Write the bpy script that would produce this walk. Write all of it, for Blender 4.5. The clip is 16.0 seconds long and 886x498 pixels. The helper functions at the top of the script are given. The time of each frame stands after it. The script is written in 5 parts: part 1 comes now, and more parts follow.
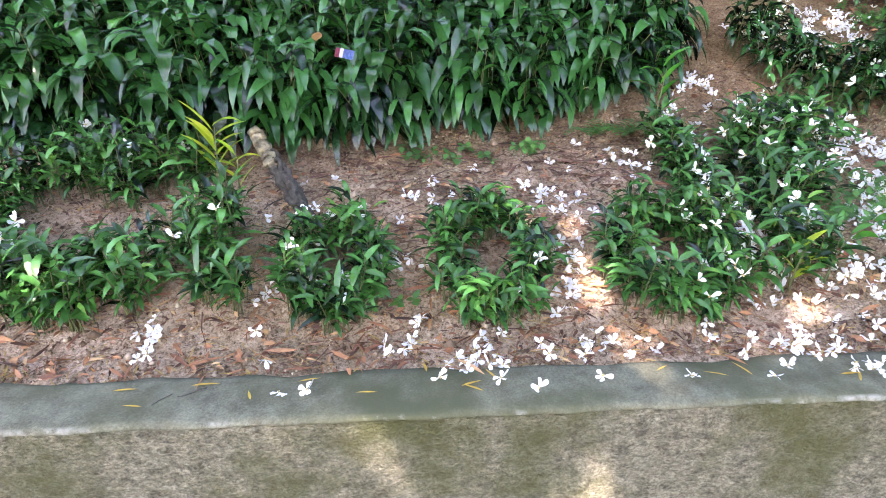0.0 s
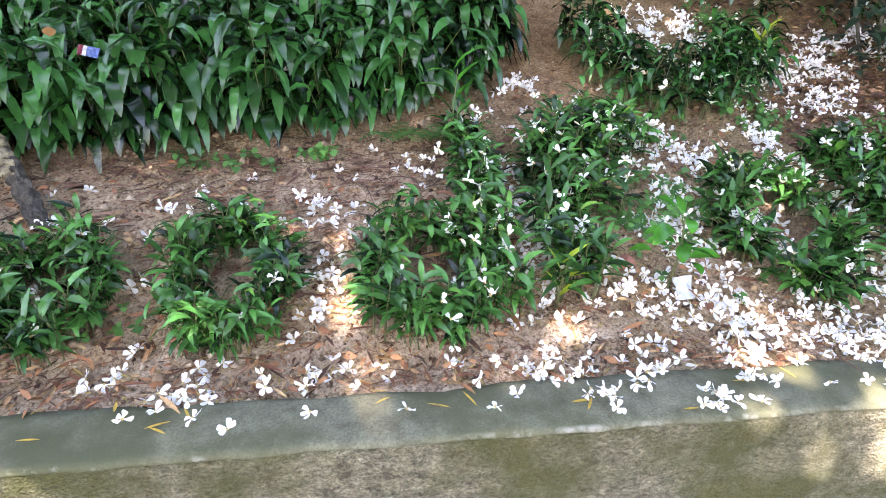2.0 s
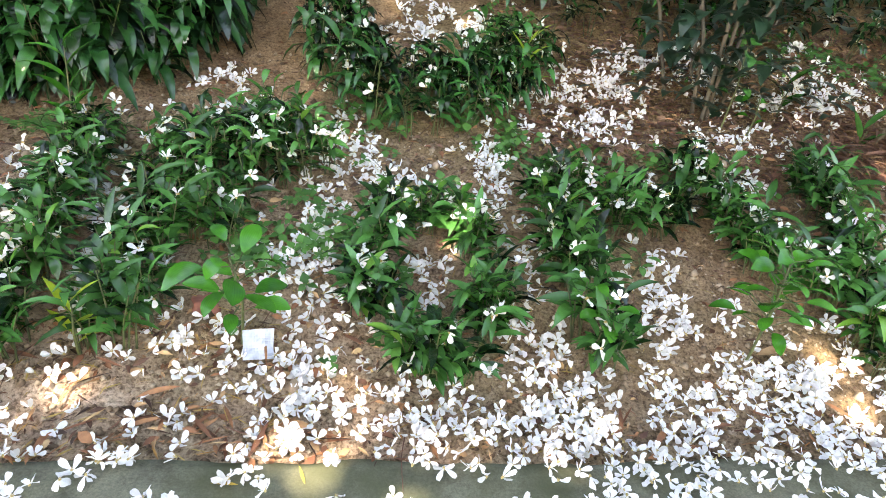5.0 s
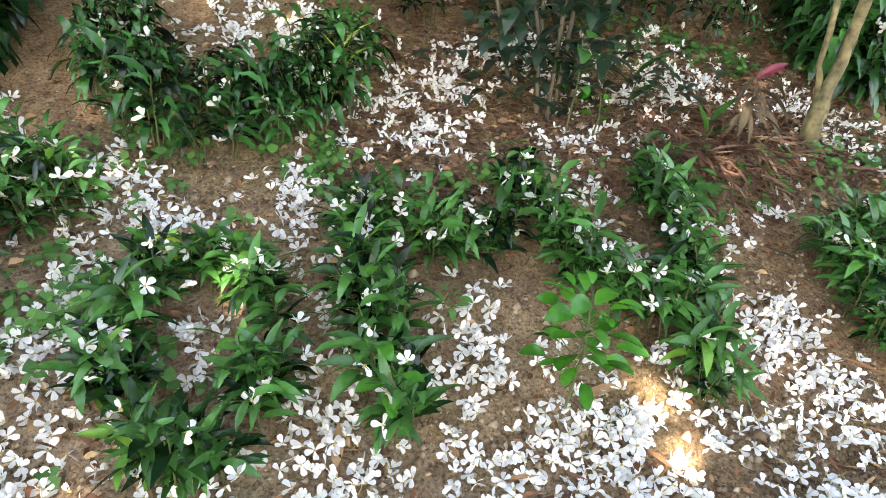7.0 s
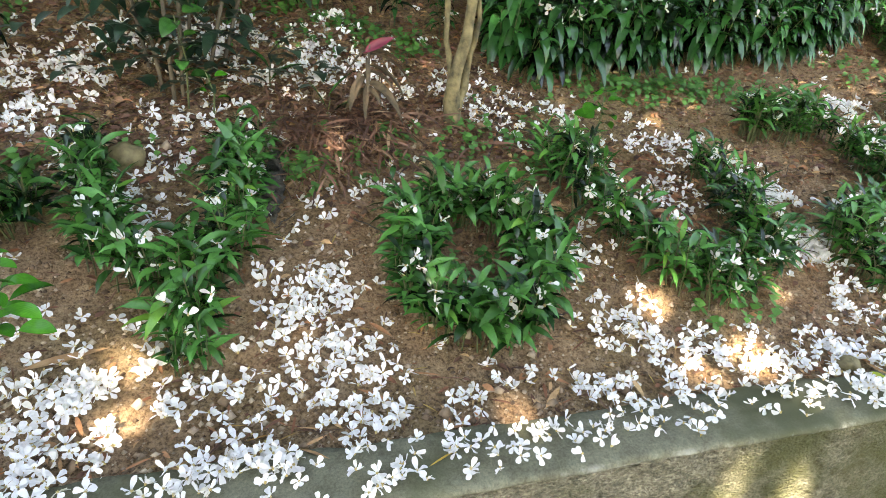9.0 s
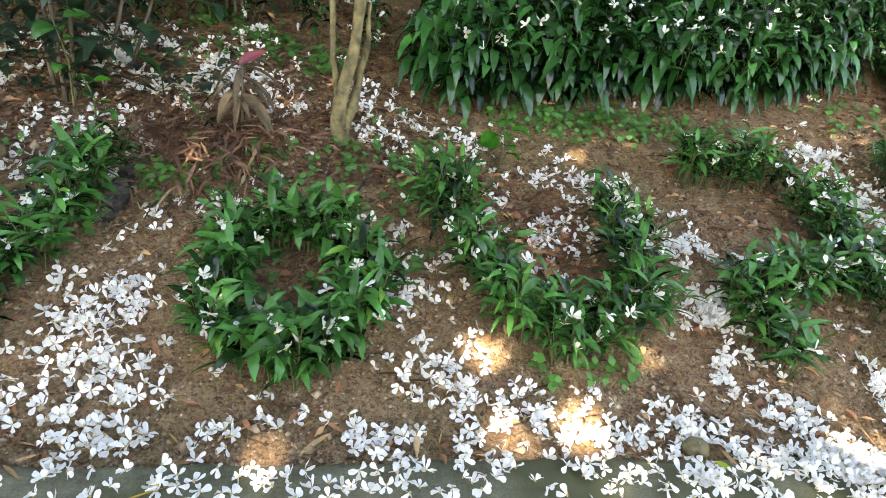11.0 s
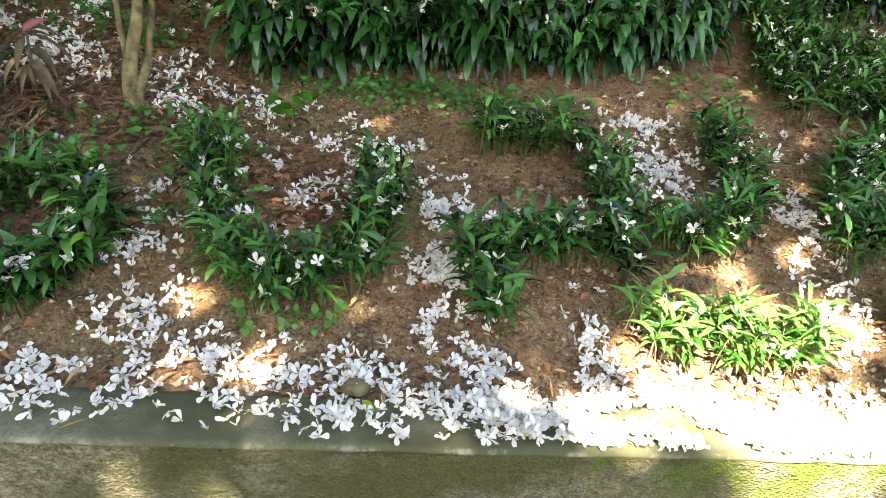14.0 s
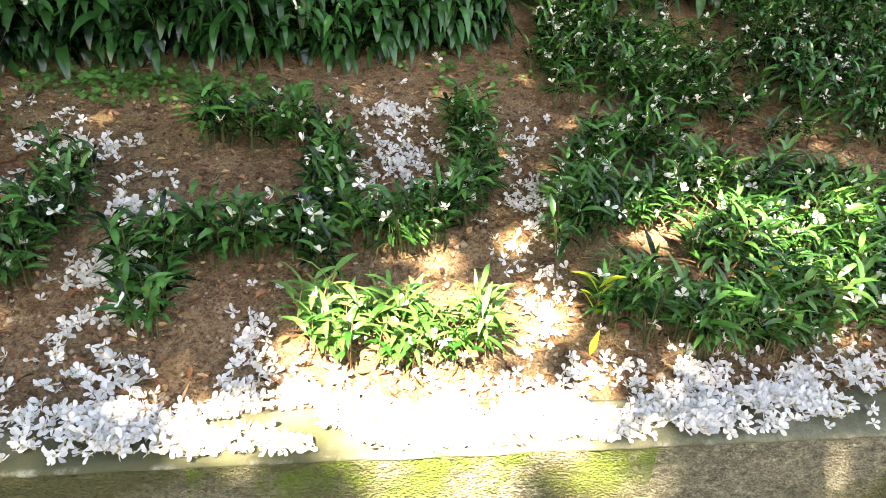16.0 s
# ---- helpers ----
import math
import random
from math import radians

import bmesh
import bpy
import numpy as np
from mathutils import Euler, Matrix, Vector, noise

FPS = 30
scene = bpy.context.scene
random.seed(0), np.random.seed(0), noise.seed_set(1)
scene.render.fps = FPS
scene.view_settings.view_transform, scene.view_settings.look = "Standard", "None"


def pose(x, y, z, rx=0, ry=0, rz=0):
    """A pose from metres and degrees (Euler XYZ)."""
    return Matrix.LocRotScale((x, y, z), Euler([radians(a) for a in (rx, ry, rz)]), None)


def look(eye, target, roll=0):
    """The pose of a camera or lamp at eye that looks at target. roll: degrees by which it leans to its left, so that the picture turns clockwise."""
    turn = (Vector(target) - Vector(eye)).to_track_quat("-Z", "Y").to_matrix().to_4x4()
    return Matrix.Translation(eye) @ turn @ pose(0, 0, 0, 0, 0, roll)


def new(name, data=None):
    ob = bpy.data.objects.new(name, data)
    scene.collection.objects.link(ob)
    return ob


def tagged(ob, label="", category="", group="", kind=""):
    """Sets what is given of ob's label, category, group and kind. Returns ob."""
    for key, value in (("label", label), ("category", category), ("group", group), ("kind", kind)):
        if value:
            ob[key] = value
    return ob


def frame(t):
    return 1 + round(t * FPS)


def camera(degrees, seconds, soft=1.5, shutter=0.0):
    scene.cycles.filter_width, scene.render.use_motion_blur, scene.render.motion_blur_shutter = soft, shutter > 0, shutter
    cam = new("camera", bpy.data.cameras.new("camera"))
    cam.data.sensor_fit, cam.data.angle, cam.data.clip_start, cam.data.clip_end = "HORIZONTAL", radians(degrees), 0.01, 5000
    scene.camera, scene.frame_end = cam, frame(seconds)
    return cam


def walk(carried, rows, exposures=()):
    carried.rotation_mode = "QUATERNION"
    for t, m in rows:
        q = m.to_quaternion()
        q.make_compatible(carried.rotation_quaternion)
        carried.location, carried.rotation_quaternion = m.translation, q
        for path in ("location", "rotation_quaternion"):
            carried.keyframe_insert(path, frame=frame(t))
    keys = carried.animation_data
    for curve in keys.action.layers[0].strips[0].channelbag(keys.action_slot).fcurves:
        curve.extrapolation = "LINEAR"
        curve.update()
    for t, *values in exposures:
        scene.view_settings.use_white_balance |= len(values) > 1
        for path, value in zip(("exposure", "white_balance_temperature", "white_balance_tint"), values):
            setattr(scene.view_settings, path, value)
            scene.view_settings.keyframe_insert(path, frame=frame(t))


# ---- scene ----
EXPOSURE = 3.43
cam = camera(73.9, 16.0, soft=0.9)
PATH = [
    (0, (-0.012, -0.06, 1.561), (0.111, 1.739, 0.696), 0.3),
    (0.5, (0.071, 0.003, 1.548), (0.264, 1.794, 0.678), 0.6),
    (1, (0.208, 0.078, 1.556), (0.442, 1.86, 0.679), 1.2),
    (1.5, (0.391, 0.062, 1.559), (0.634, 1.845, 0.686), 1.3),
    (2, (0.597, 0.033, 1.569), (0.849, 1.811, 0.688), 1.5),
    (2.5, (0.743, 0.059, 1.56), (1.031, 1.833, 0.682), 2.1),
    (3, (0.951, 0.113, 1.569), (1.256, 1.886, 0.695), 2.5),
    (3.5, (1.256, 0.106, 1.559), (1.563, 1.884, 0.696), 3.2),
    (4, (1.477, 0.133, 1.525), (1.774, 1.92, 0.678), 3.9),
    (4.2, (1.554, 0.157, 1.529), (1.846, 1.944, 0.679), 4.4),
    (6.3, (1.897, 0.49, 1.59), (2.118, 2.254, 0.674), 8.0),
    (6.5, (1.947, 0.507, 1.598), (2.221, 2.266, 0.686), 6.9),
    (7, (2.146, 0.493, 1.645), (2.585, 2.204, 0.706), 4.8),
    (7.5, (2.417, 0.439, 1.646), (2.923, 2.133, 0.711), 3.4),
    (8, (2.718, 0.37, 1.624), (3.239, 2.064, 0.696), 2.7),
    (8.5, (3.039, 0.239, 1.619), (3.591, 1.927, 0.7), 4.1),
    (9, (3.279, 0.188, 1.612), (3.823, 1.895, 0.722), 4.8),
    (9.5, (3.489, 0.218, 1.624), (4.009, 1.952, 0.773), 5.4),
    (9.7, (3.581, 0.214, 1.62), (4.095, 1.953, 0.777), 5.4),
    (11.8, (4.112, 0.094, 1.632), (4.308, 1.901, 0.798), 7.9),
    (12, (4.145, 0.066, 1.627), (4.334, 1.872, 0.789), 8.1),
    (12.5, (4.263, -0.039, 1.628), (4.447, 1.763, 0.782), 7.3),
    (13, (4.399, -0.057, 1.608), (4.573, 1.743, 0.754), 6.2),
    (13.5, (4.635, -0.014, 1.617), (4.796, 1.786, 0.76), 5.8),
    (14, (4.898, -0.032, 1.635), (5.076, 1.766, 0.777), 5.6),
    (14.5, (5.148, -0.042, 1.619), (5.396, 1.758, 0.784), 5.3),
    (15, (5.335, -0.006, 1.625), (5.624, 1.786, 0.784), 4.5),
    (15.5, (5.516, 0.023, 1.648), (5.822, 1.807, 0.798), 4.4),
    (16, (5.744, -0.028, 1.647), (6.059, 1.754, 0.797), 4.9),
]
walk(cam, [(t, look(eye, target, roll)) for t, eye, target, roll in PATH], [(0, EXPOSURE + 0.88, 7500, 27), (4, EXPOSURE + 0.66, 8300, 18), (7, EXPOSURE + 0.6, 9100, 14), (9.7, EXPOSURE + 0.36, 9000, 12), (12, EXPOSURE + 0.3, 8700, 11), (12.7, EXPOSURE + 0.2, 8900, 11), (16, EXPOSURE + 0.02, 9300, 15)])

# ---- light: sun through the roadside trees, open sky ----
SUN_EL, SUN_AZ = radians(54), radians(200)          # azimuth counted from +y towards +x
SUN = Vector((math.sin(SUN_AZ) * math.cos(SUN_EL), math.cos(SUN_AZ) * math.cos(SUN_EL), math.sin(SUN_EL)))
world = bpy.data.worlds.new("world")
scene.world = world
world.use_nodes = True
wn = world.node_tree.nodes
sky = wn.new("ShaderNodeTexSky")
sky.sky_type, sky.sun_disc, sky.sun_elevation, sky.sun_rotation = "NISHITA", False, SUN_EL, SUN_AZ
wn["Background"].inputs["Strength"].default_value = 0.095
world.node_tree.links.new(sky.outputs[0], wn["Background"].inputs["Color"])
sun_data = bpy.data.lights.new("sun", "SUN")
sun_data.energy, sun_data.angle, sun_data.color = 5.0, radians(0.53), (1.0, 0.98, 0.94)
sun = new("sun", sun_data)
sun.matrix_world = look(SUN * 30, (0, 0, 0))

# ---- materials ----
def material(name):
    m = bpy.data.materials.new(name)
    m.use_nodes = True
    n = m.node_tree.nodes
    return m, n, m.node_tree.links, n["Principled BSDF"]


def noise_node(n, l, scale, detail=6.0, rough=0.6, coords="Object"):
    tc, t = n.new("ShaderNodeTexCoord"), n.new("ShaderNodeTexNoise")
    t.inputs["Scale"].default_value, t.inputs["Detail"].default_value, t.inputs["Roughness"].default_value = scale, detail, rough
    l.new(tc.outputs[coords], t.inputs["Vector"])
    return t


def ramp_node(n, l, source, stops):
    r = n.new("ShaderNodeValToRGB")
    e = r.color_ramp.elements
    while len(e) < len(stops):
        e.new(0.5)
    for el, (p, c) in zip(e, stops):
        el.position, el.color = p, (*c, 1)
    l.new(source, r.inputs["Fac"])
    return r


def mix_node(n, l, fac, a, b, kind="MIX"):
    m = n.new("ShaderNodeMix")
    m.data_type, m.blend_type = "RGBA", kind
    for socket, v in ((m.inputs["Factor"], fac), (m.inputs["A"], a), (m.inputs["B"], b)):
        if isinstance(v, (int, float)):
            socket.default_value = v
        elif isinstance(v, tuple):
            socket.default_value = (*v, 1)
        else:
            l.new(v, socket)
    return m.outputs["Result"]


def bump_node(n, l, bsdf, height, strength, distance):
    b = n.new("ShaderNodeBump")
    b.inputs["Strength"].default_value, b.inputs["Distance"].default_value = strength, distance
    l.new(height, b.inputs["Height"])
    l.new(b.outputs["Normal"], bsdf.inputs["Normal"])


def soil_material():
    m, n, l, b = material("soil")
    big = noise_node(n, l, 1.6, 3)
    mid = noise_node(n, l, 19, 8, 0.72)
    fine = noise_node(n, l, 105, 5, 0.75)
    base = ramp_node(n, l, mid.outputs["Fac"], [(0.28, (0.115, 0.066, 0.034)), (0.5, (0.26, 0.17, 0.103)), (0.74, (0.4, 0.295, 0.2))])
    pale = ramp_node(n, l, mid.outputs["Fac"], [(0.28, (0.25, 0.165, 0.11)), (0.5, (0.48, 0.355, 0.265)), (0.72, (0.63, 0.52, 0.415))])
    tc, sep, mr = n.new("ShaderNodeTexCoord"), n.new("ShaderNodeSeparateXYZ"), n.new("ShaderNodeMapRange")
    l.new(tc.outputs["Object"], sep.inputs[0])
    l.new(sep.outputs["X"], mr.inputs["Value"])
    mr.inputs["From Min"].default_value, mr.inputs["From Max"].default_value = 3.0, 0.8
    low, both = n.new("ShaderNodeMapRange"), n.new("ShaderNodeMath")
    l.new(sep.outputs["Y"], low.inputs["Value"])
    low.inputs["From Min"].default_value, low.inputs["From Max"].default_value = 2.35, 1.7
    both.operation = "MULTIPLY"
    l.new(mr.outputs["Result"], both.inputs[0])
    l.new(low.outputs["Result"], both.inputs[1])
    col = mix_node(n, l, both.outputs[0], base.outputs[0], pale.outputs[0])
    patch = ramp_node(n, l, big.outputs["Fac"], [(0.42, (0, 0, 0)), (0.62, (1, 1, 1))])
    col = mix_node(n, l, patch.outputs[0], col, mix_node(n, l, 0.45, col, (0.17, 0.14, 0.065)))
    grit = ramp_node(n, l, fine.outputs["Fac"], [(0.38, (0.25, 0.21, 0.18)), (0.5, (0.95, 0.93, 0.91)), (0.64, (1.45, 1.43, 1.4))])
    l.new(mix_node(n, l, 0.8, col, grit.outputs[0], "MULTIPLY"), b.inputs["Base Color"])
    b.inputs["Roughness"].default_value = 0.92
    b.inputs["Specular IOR Level"].default_value = 0.2
    bump_node(n, l, b, fine.outputs["Fac"], 1.0, 0.012)
    return m


def concrete_material(name, dark, light, moss, grain, moss_low, depth, edge=False):
    m, n, l, b = material(name)
    big = noise_node(n, l, 2.3, 4)
    mid = noise_node(n, l, 15 if edge else 34, 6, 0.65)
    fine = noise_node(n, l, grain, 5, 0.8)
    if not edge:
        for t in (mid, fine):
            streak = n.new("ShaderNodeMapping")
            streak.inputs["Scale"].default_value = (0.75, 1.0, 1.1)
            l.new(t.inputs["Vector"].links[0].from_socket, streak.inputs["Vector"])
            l.new(streak.outputs[0], t.inputs["Vector"])
    cells = n.new("ShaderNodeTexVoronoi")
    cells.inputs["Scale"].default_value = grain * 1.3
    l.new(fine.inputs["Vector"].links[0].from_socket, cells.inputs["Vector"])
    lump = n.new("ShaderNodeMath")
    lump.operation = "ADD"
    l.new(fine.outputs["Fac"], lump.inputs[0])
    l.new(cells.outputs["Distance"], lump.inputs[1])
    base = ramp_node(n, l, mid.outputs["Fac"], [(0.32, dark), (0.68, light)])
    speck = ramp_node(n, l, fine.outputs["Fac"], [(0.34, (0.3, 0.29, 0.27)), (0.5, (0.95, 0.95, 0.95)), (0.66, (1.7, 1.66, 1.6))])
    col = mix_node(n, l, 0.5 if edge else 0.9, base.outputs[0], speck.outputs[0], "MULTIPLY")
    mask = ramp_node(n, l, big.outputs["Fac"], [(moss_low, (0, 0, 0)), (moss_low + 0.16, (0.85, 0.85, 0.85))])
    col = mix_node(n, l, mask.outputs[0], col, mix_node(n, l, mid.outputs["Fac"], moss, tuple(c * 0.45 for c in moss)))
    if edge:
        tc, sep, mr = n.new("ShaderNodeTexCoord"), n.new("ShaderNodeSeparateXYZ"), n.new("ShaderNodeMapRange")
        l.new(tc.outputs["Object"], sep.inputs[0])
        l.new(sep.outputs["Y"], mr.inputs["Value"])
        mr.inputs["From Min"].default_value, mr.inputs["From Max"].default_value = 0.981, 0.972
        chips = noise_node(n, l, 9, 6, 0.7)
        keep = ramp_node(n, l, chips.outputs["Fac"], [(0.53, (0, 0, 0)), (0.68, (0.7, 0.7, 0.7))])
        col = mix_node(n, l, mix_node(n, l, 1.0, mr.outputs["Result"], keep.outputs[0], "MULTIPLY"), col, (0.38, 0.38, 0.34))
    if not edge:
        tc, sep, far, band = (n.new("ShaderNode" + k) for k in ("TexCoord", "SeparateXYZ", "Math", "MapRange"))
        l.new(tc.outputs["Object"], sep.inputs[0])
        l.new(sep.outputs["X"], far.inputs[0])
        far.operation, far.inputs[1].default_value, far.inputs[2].default_value = "COMPARE", 5.95, 0.55
        l.new(sep.outputs["Z"], band.inputs["Value"])
        band.inputs["From Min"].default_value, band.inputs["From Max"].default_value = 0.44, 0.6
        tuft = noise_node(n, l, 7, 5, 0.7)
        keep = ramp_node(n, l, tuft.outputs["Fac"], [(0.44, (0, 0, 0)), (0.58, (0.9, 0.9, 0.9))])
        here = mix_node(n, l, 1.0, far.outputs[0], keep.outputs[0], "MULTIPLY")
        here = mix_node(n, l, 1.0, here, band.outputs["Result"], "MULTIPLY")
        col = mix_node(n, l, here, col, mix_node(n, l, mid.outputs["Fac"], (0.16, 0.24, 0.03), (0.06, 0.11, 0.015)))
    l.new(col, b.inputs["Base Color"])
    b.inputs["Roughness"].default_value = 0.85
    b.inputs["Specular IOR Level"].default_value = 0.3
    bump_node(n, l, b, fine.outputs["Fac"] if edge else lump.outputs[0], 0.8, depth)
    return m


def leaf_material(name, dark, light, gloss=0.35, through_light=0.25, yellow=None):
    m, n, l, b = material(name)
    info, geo = n.new("ShaderNodeObjectInfo"), n.new("ShaderNodeNewGeometry")
    mean = n.new("ShaderNodeMath")
    mean.operation = "MULTIPLY_ADD"
    mean.inputs[1].default_value = 0.55
    half = n.new("ShaderNodeMath")
    half.operation, half.inputs[1].default_value = "MULTIPLY", 0.45
    l.new(info.outputs["Random"], half.inputs[0])
    l.new(geo.outputs["Random Per Island"], mean.inputs[0])
    l.new(half.outputs[0], mean.inputs[2])
    stops = [(0.16, dark), (0.88, light)] + ([(0.99, yellow)] if yellow else [])
    base = ramp_node(n, l, mean.outputs[0], stops)
    uv, sep = n.new("ShaderNodeUVMap"), n.new("ShaderNodeSeparateXYZ")
    l.new(uv.outputs[0], sep.inputs[0])
    wave = n.new("ShaderNodeTexWave")
    wave.bands_direction = "Y"
    wave.inputs["Scale"].default_value, wave.inputs["Distortion"].default_value = 3.0, 0.4
    l.new(uv.outputs[0], wave.inputs["Vector"])
    col = mix_node(n, l, 0.1, base.outputs[0], wave.outputs["Color"], "SOFT_LIGHT")
    grain = noise_node(n, l, 45, 4)
    blot = ramp_node(n, l, grain.outputs["Fac"], [(0.3, (0.75, 0.75, 0.75)), (0.7, (1.18, 1.15, 1.1))])
    col = mix_node(n, l, 1.0, col, blot.outputs[0], "MULTIPLY")
    l.new(col, b.inputs["Base Color"])
    b.inputs["Roughness"].default_value = gloss
    b.inputs["Specular IOR Level"].default_value = 0.5
    bump_node(n, l, b, wave.outputs["Fac"], 0.1, 0.001)
    if through_light:
        tr, add = n.new("ShaderNodeBsdfTranslucent"), n.new("ShaderNodeMixShader")
        l.new(mix_node(n, l, 0.5, col, (0.5, 0.65, 0.12), "SOFT_LIGHT"), tr.inputs["Color"])
        add.inputs[0].default_value = through_light
        l.new(b.outputs[0], add.inputs[1])
        l.new(tr.outputs[0], add.inputs[2])
        l.new(add.outputs[0], n["Material Output"].inputs["Surface"])
    return m


def plain_material(name, dark, light, scale=30, rough=0.8, bump=0.4, distance=0.002):
    m, n, l, b = material(name)
    t = noise_node(n, l, scale, 6)
    l.new(ramp_node(n, l, t.outputs["Fac"], [(0.32, dark), (0.68, light)]).outputs[0], b.inputs["Base Color"])
    b.inputs["Roughness"].default_value = rough
    bump_node(n, l, b, t.outputs["Fac"], bump, distance)
    return m


def litter_material(name, stops, rough=0.7):
    m, n, l, b = material(name)
    geo = n.new("ShaderNodeNewGeometry")
    base = ramp_node(n, l, geo.outputs["Random Per Island"], stops)
    t = noise_node(n, l, 60, 4)
    shade = ramp_node(n, l, t.outputs["Fac"], [(0.3, (0.6, 0.6, 0.6)), (0.7, (1.15, 1.15, 1.15))])
    l.new(mix_node(n, l, 1.0, base.outputs[0], shade.outputs[0], "MULTIPLY"), b.inputs["Base Color"])
    b.inputs["Roughness"].default_value = rough
    return m


SOIL = soil_material()
COPING = concrete_material("smooth_concrete", (0.085, 0.085, 0.058), (0.185, 0.185, 0.13), (0.085, 0.095, 0.045), 160, 0.45, 0.001, True)
WALL = concrete_material("mossy_render", (0.11, 0.103, 0.072), (0.34, 0.322, 0.24), (0.115, 0.125, 0.04), 115, 0.45, 0.02)
ASPHALT = plain_material("asphalt", (0.035, 0.035, 0.034), (0.075, 0.073, 0.07), 90, 0.9)
LEAF = leaf_material("leaf_green", (0.002, 0.018, 0.006), (0.07, 0.255, 0.058), 0.25, 0.12, (0.14, 0.32, 0.05))
HEDGE_LEAF = leaf_material("leaf_deep_green", (0.0015, 0.011, 0.004), (0.033, 0.155, 0.038), 0.23, 0.1)
LIME_LEAF = leaf_material("leaf_lime", (0.012, 0.11, 0.01), (0.06, 0.28, 0.03), 0.22, 0.18)
YELLOW_LEAF = leaf_material("leaf_yellow_green", (0.2, 0.4, 0.03), (0.6, 0.65, 0.07), 0.4, 0.35)
DARK_LEAF = leaf_material("leaf_blue_green", (0.006, 0.024, 0.014), (0.024, 0.064, 0.036), 0.35, 0.12)
RED_LEAF = leaf_material("leaf_magenta", (0.09, 0.005, 0.022), (0.19, 0.012, 0.045), 0.35, 0.2)
CROWN_LEAF = leaf_material("crown_leaf", (0.025, 0.07, 0.015), (0.07, 0.15, 0.03), 0.4, 0.15)
COVER_LEAF = leaf_material("cover_leaf", (0.03, 0.12, 0.025), (0.09, 0.27, 0.055), 0.5, 0.25)
# paler leaf kind for the sunlit beds; part of the sun's brightness is in the colour
SUN_PALE_LEAF = leaf_material("leaf_sun_pale_green", (0.015, 0.085, 0.015), (0.13, 0.33, 0.085), 0.3, 0.2, (0.35, 0.47, 0.13))
STEM = plain_material("green_stem", (0.025, 0.045, 0.012), (0.11, 0.125, 0.04), 40, 0.6)
DRY_STEM = plain_material("dry_stem", (0.16, 0.1, 0.05), (0.36, 0.26, 0.14), 40, 0.8)
PETAL, pn, pl, pb = material("petal_white")
pt = noise_node(pn, pl, 140, 3)
pl.new(ramp_node(pn, pl, pt.outputs["Fac"], [(0.3, (0.74, 0.73, 0.74)), (0.6, (0.86, 0.86, 0.86))]).outputs[0], pb.inputs["Base Color"])
pg = pn.new("ShaderNodeNewGeometry")
pv = ramp_node(pn, pl, pg.outputs["Random Per Island"], [(0.0, (0.72, 0.7, 0.62)), (0.18, (0.86, 0.86, 0.87)), (0.6, (1.0, 1.0, 1.0))])
pl.new(mix_node(pn, pl, 1.0, pb.inputs["Base Color"].links[0].from_socket, pv.outputs[0], "MULTIPLY"), pb.inputs["Base Color"])
pb.inputs["Roughness"].default_value = 0.6
ptr, pmx = pn.new("ShaderNodeBsdfTranslucent"), pn.new("ShaderNodeMixShader")
ptr.inputs["Color"].default_value, pmx.inputs[0].default_value = (0.85, 0.85, 0.85, 1), 0.25
pl.new(pb.outputs[0], pmx.inputs[1])
pl.new(ptr.outputs[0], pmx.inputs[2])
pl.new(pmx.outputs[0], pn["Material Output"].inputs["Surface"])
FLOWER_EYE = plain_material("flower_eye", (0.45, 0.32, 0.1), (0.6, 0.5, 0.25), 200)
BARK = plain_material("pale_bark", (0.03, 0.028, 0.014), (0.23, 0.19, 0.095), 24, 0.85, 0.9, 0.008)
GREY_BARK = plain_material("grey_bark", (0.05, 0.042, 0.03), (0.15, 0.125, 0.09), 16, 0.9, 0.8, 0.01)
CHARRED = plain_material("charred_wood", (0.005, 0.005, 0.005), (0.1, 0.09, 0.075), 48, 0.9, 1.0, 0.02)
BLEACHED = plain_material("bleached_wood", (0.015, 0.012, 0.008), (0.36, 0.31, 0.2), 42, 0.85, 0.8, 0.006)
LITTER = litter_material("dead_leaves", [(0.0, (0.05, 0.022, 0.012)), (0.4, (0.2, 0.075, 0.035)), (0.75, (0.38, 0.17, 0.075)), (1.0, (0.6, 0.4, 0.2))])
HEAP = litter_material("dead_strips", [(0.0, (0.05, 0.022, 0.014)), (0.6, (0.15, 0.068, 0.042)), (1.0, (0.31, 0.18, 0.115))])
TAN_BLADE = litter_material("tan_blades", [(0.0, (0.2, 0.1, 0.05)), (0.6, (0.34, 0.2, 0.11)), (1.0, (0.42, 0.3, 0.18))])
STRAW = litter_material("straw", [(0.0, (0.35, 0.2, 0.06)), (0.6, (0.5, 0.36, 0.1)), (1.0, (0.42, 0.16, 0.04))])
YELLOW_SLIVER = litter_material("yellow_slivers", [(0.0, (0.6, 0.42, 0.06)), (0.6, (0.5, 0.32, 0.05)), (1.0, (0.4, 0.36, 0.12))])
CLOD = litter_material("soil_crumbs", [(0.0, (0.09, 0.055, 0.032)), (0.6, (0.27, 0.185, 0.12)), (1.0, (0.5, 0.4, 0.29))], 0.95)
STONE = plain_material("tan_stone", (0.08, 0.065, 0.03), (0.22, 0.18, 0.09), 40)
PAPER = plain_material("white_paper", (0.34, 0.38, 0.47), (0.5, 0.54, 0.62), 30, 0.7, 0.5)
PACKET_BLUE = plain_material("blue_foil", (0.01, 0.03, 0.12), (0.03, 0.08, 0.24), 60, 0.3)
PACKET_WHITE = plain_material("white_foil", (0.3, 0.32, 0.36), (0.46, 0.48, 0.52), 60, 0.35)
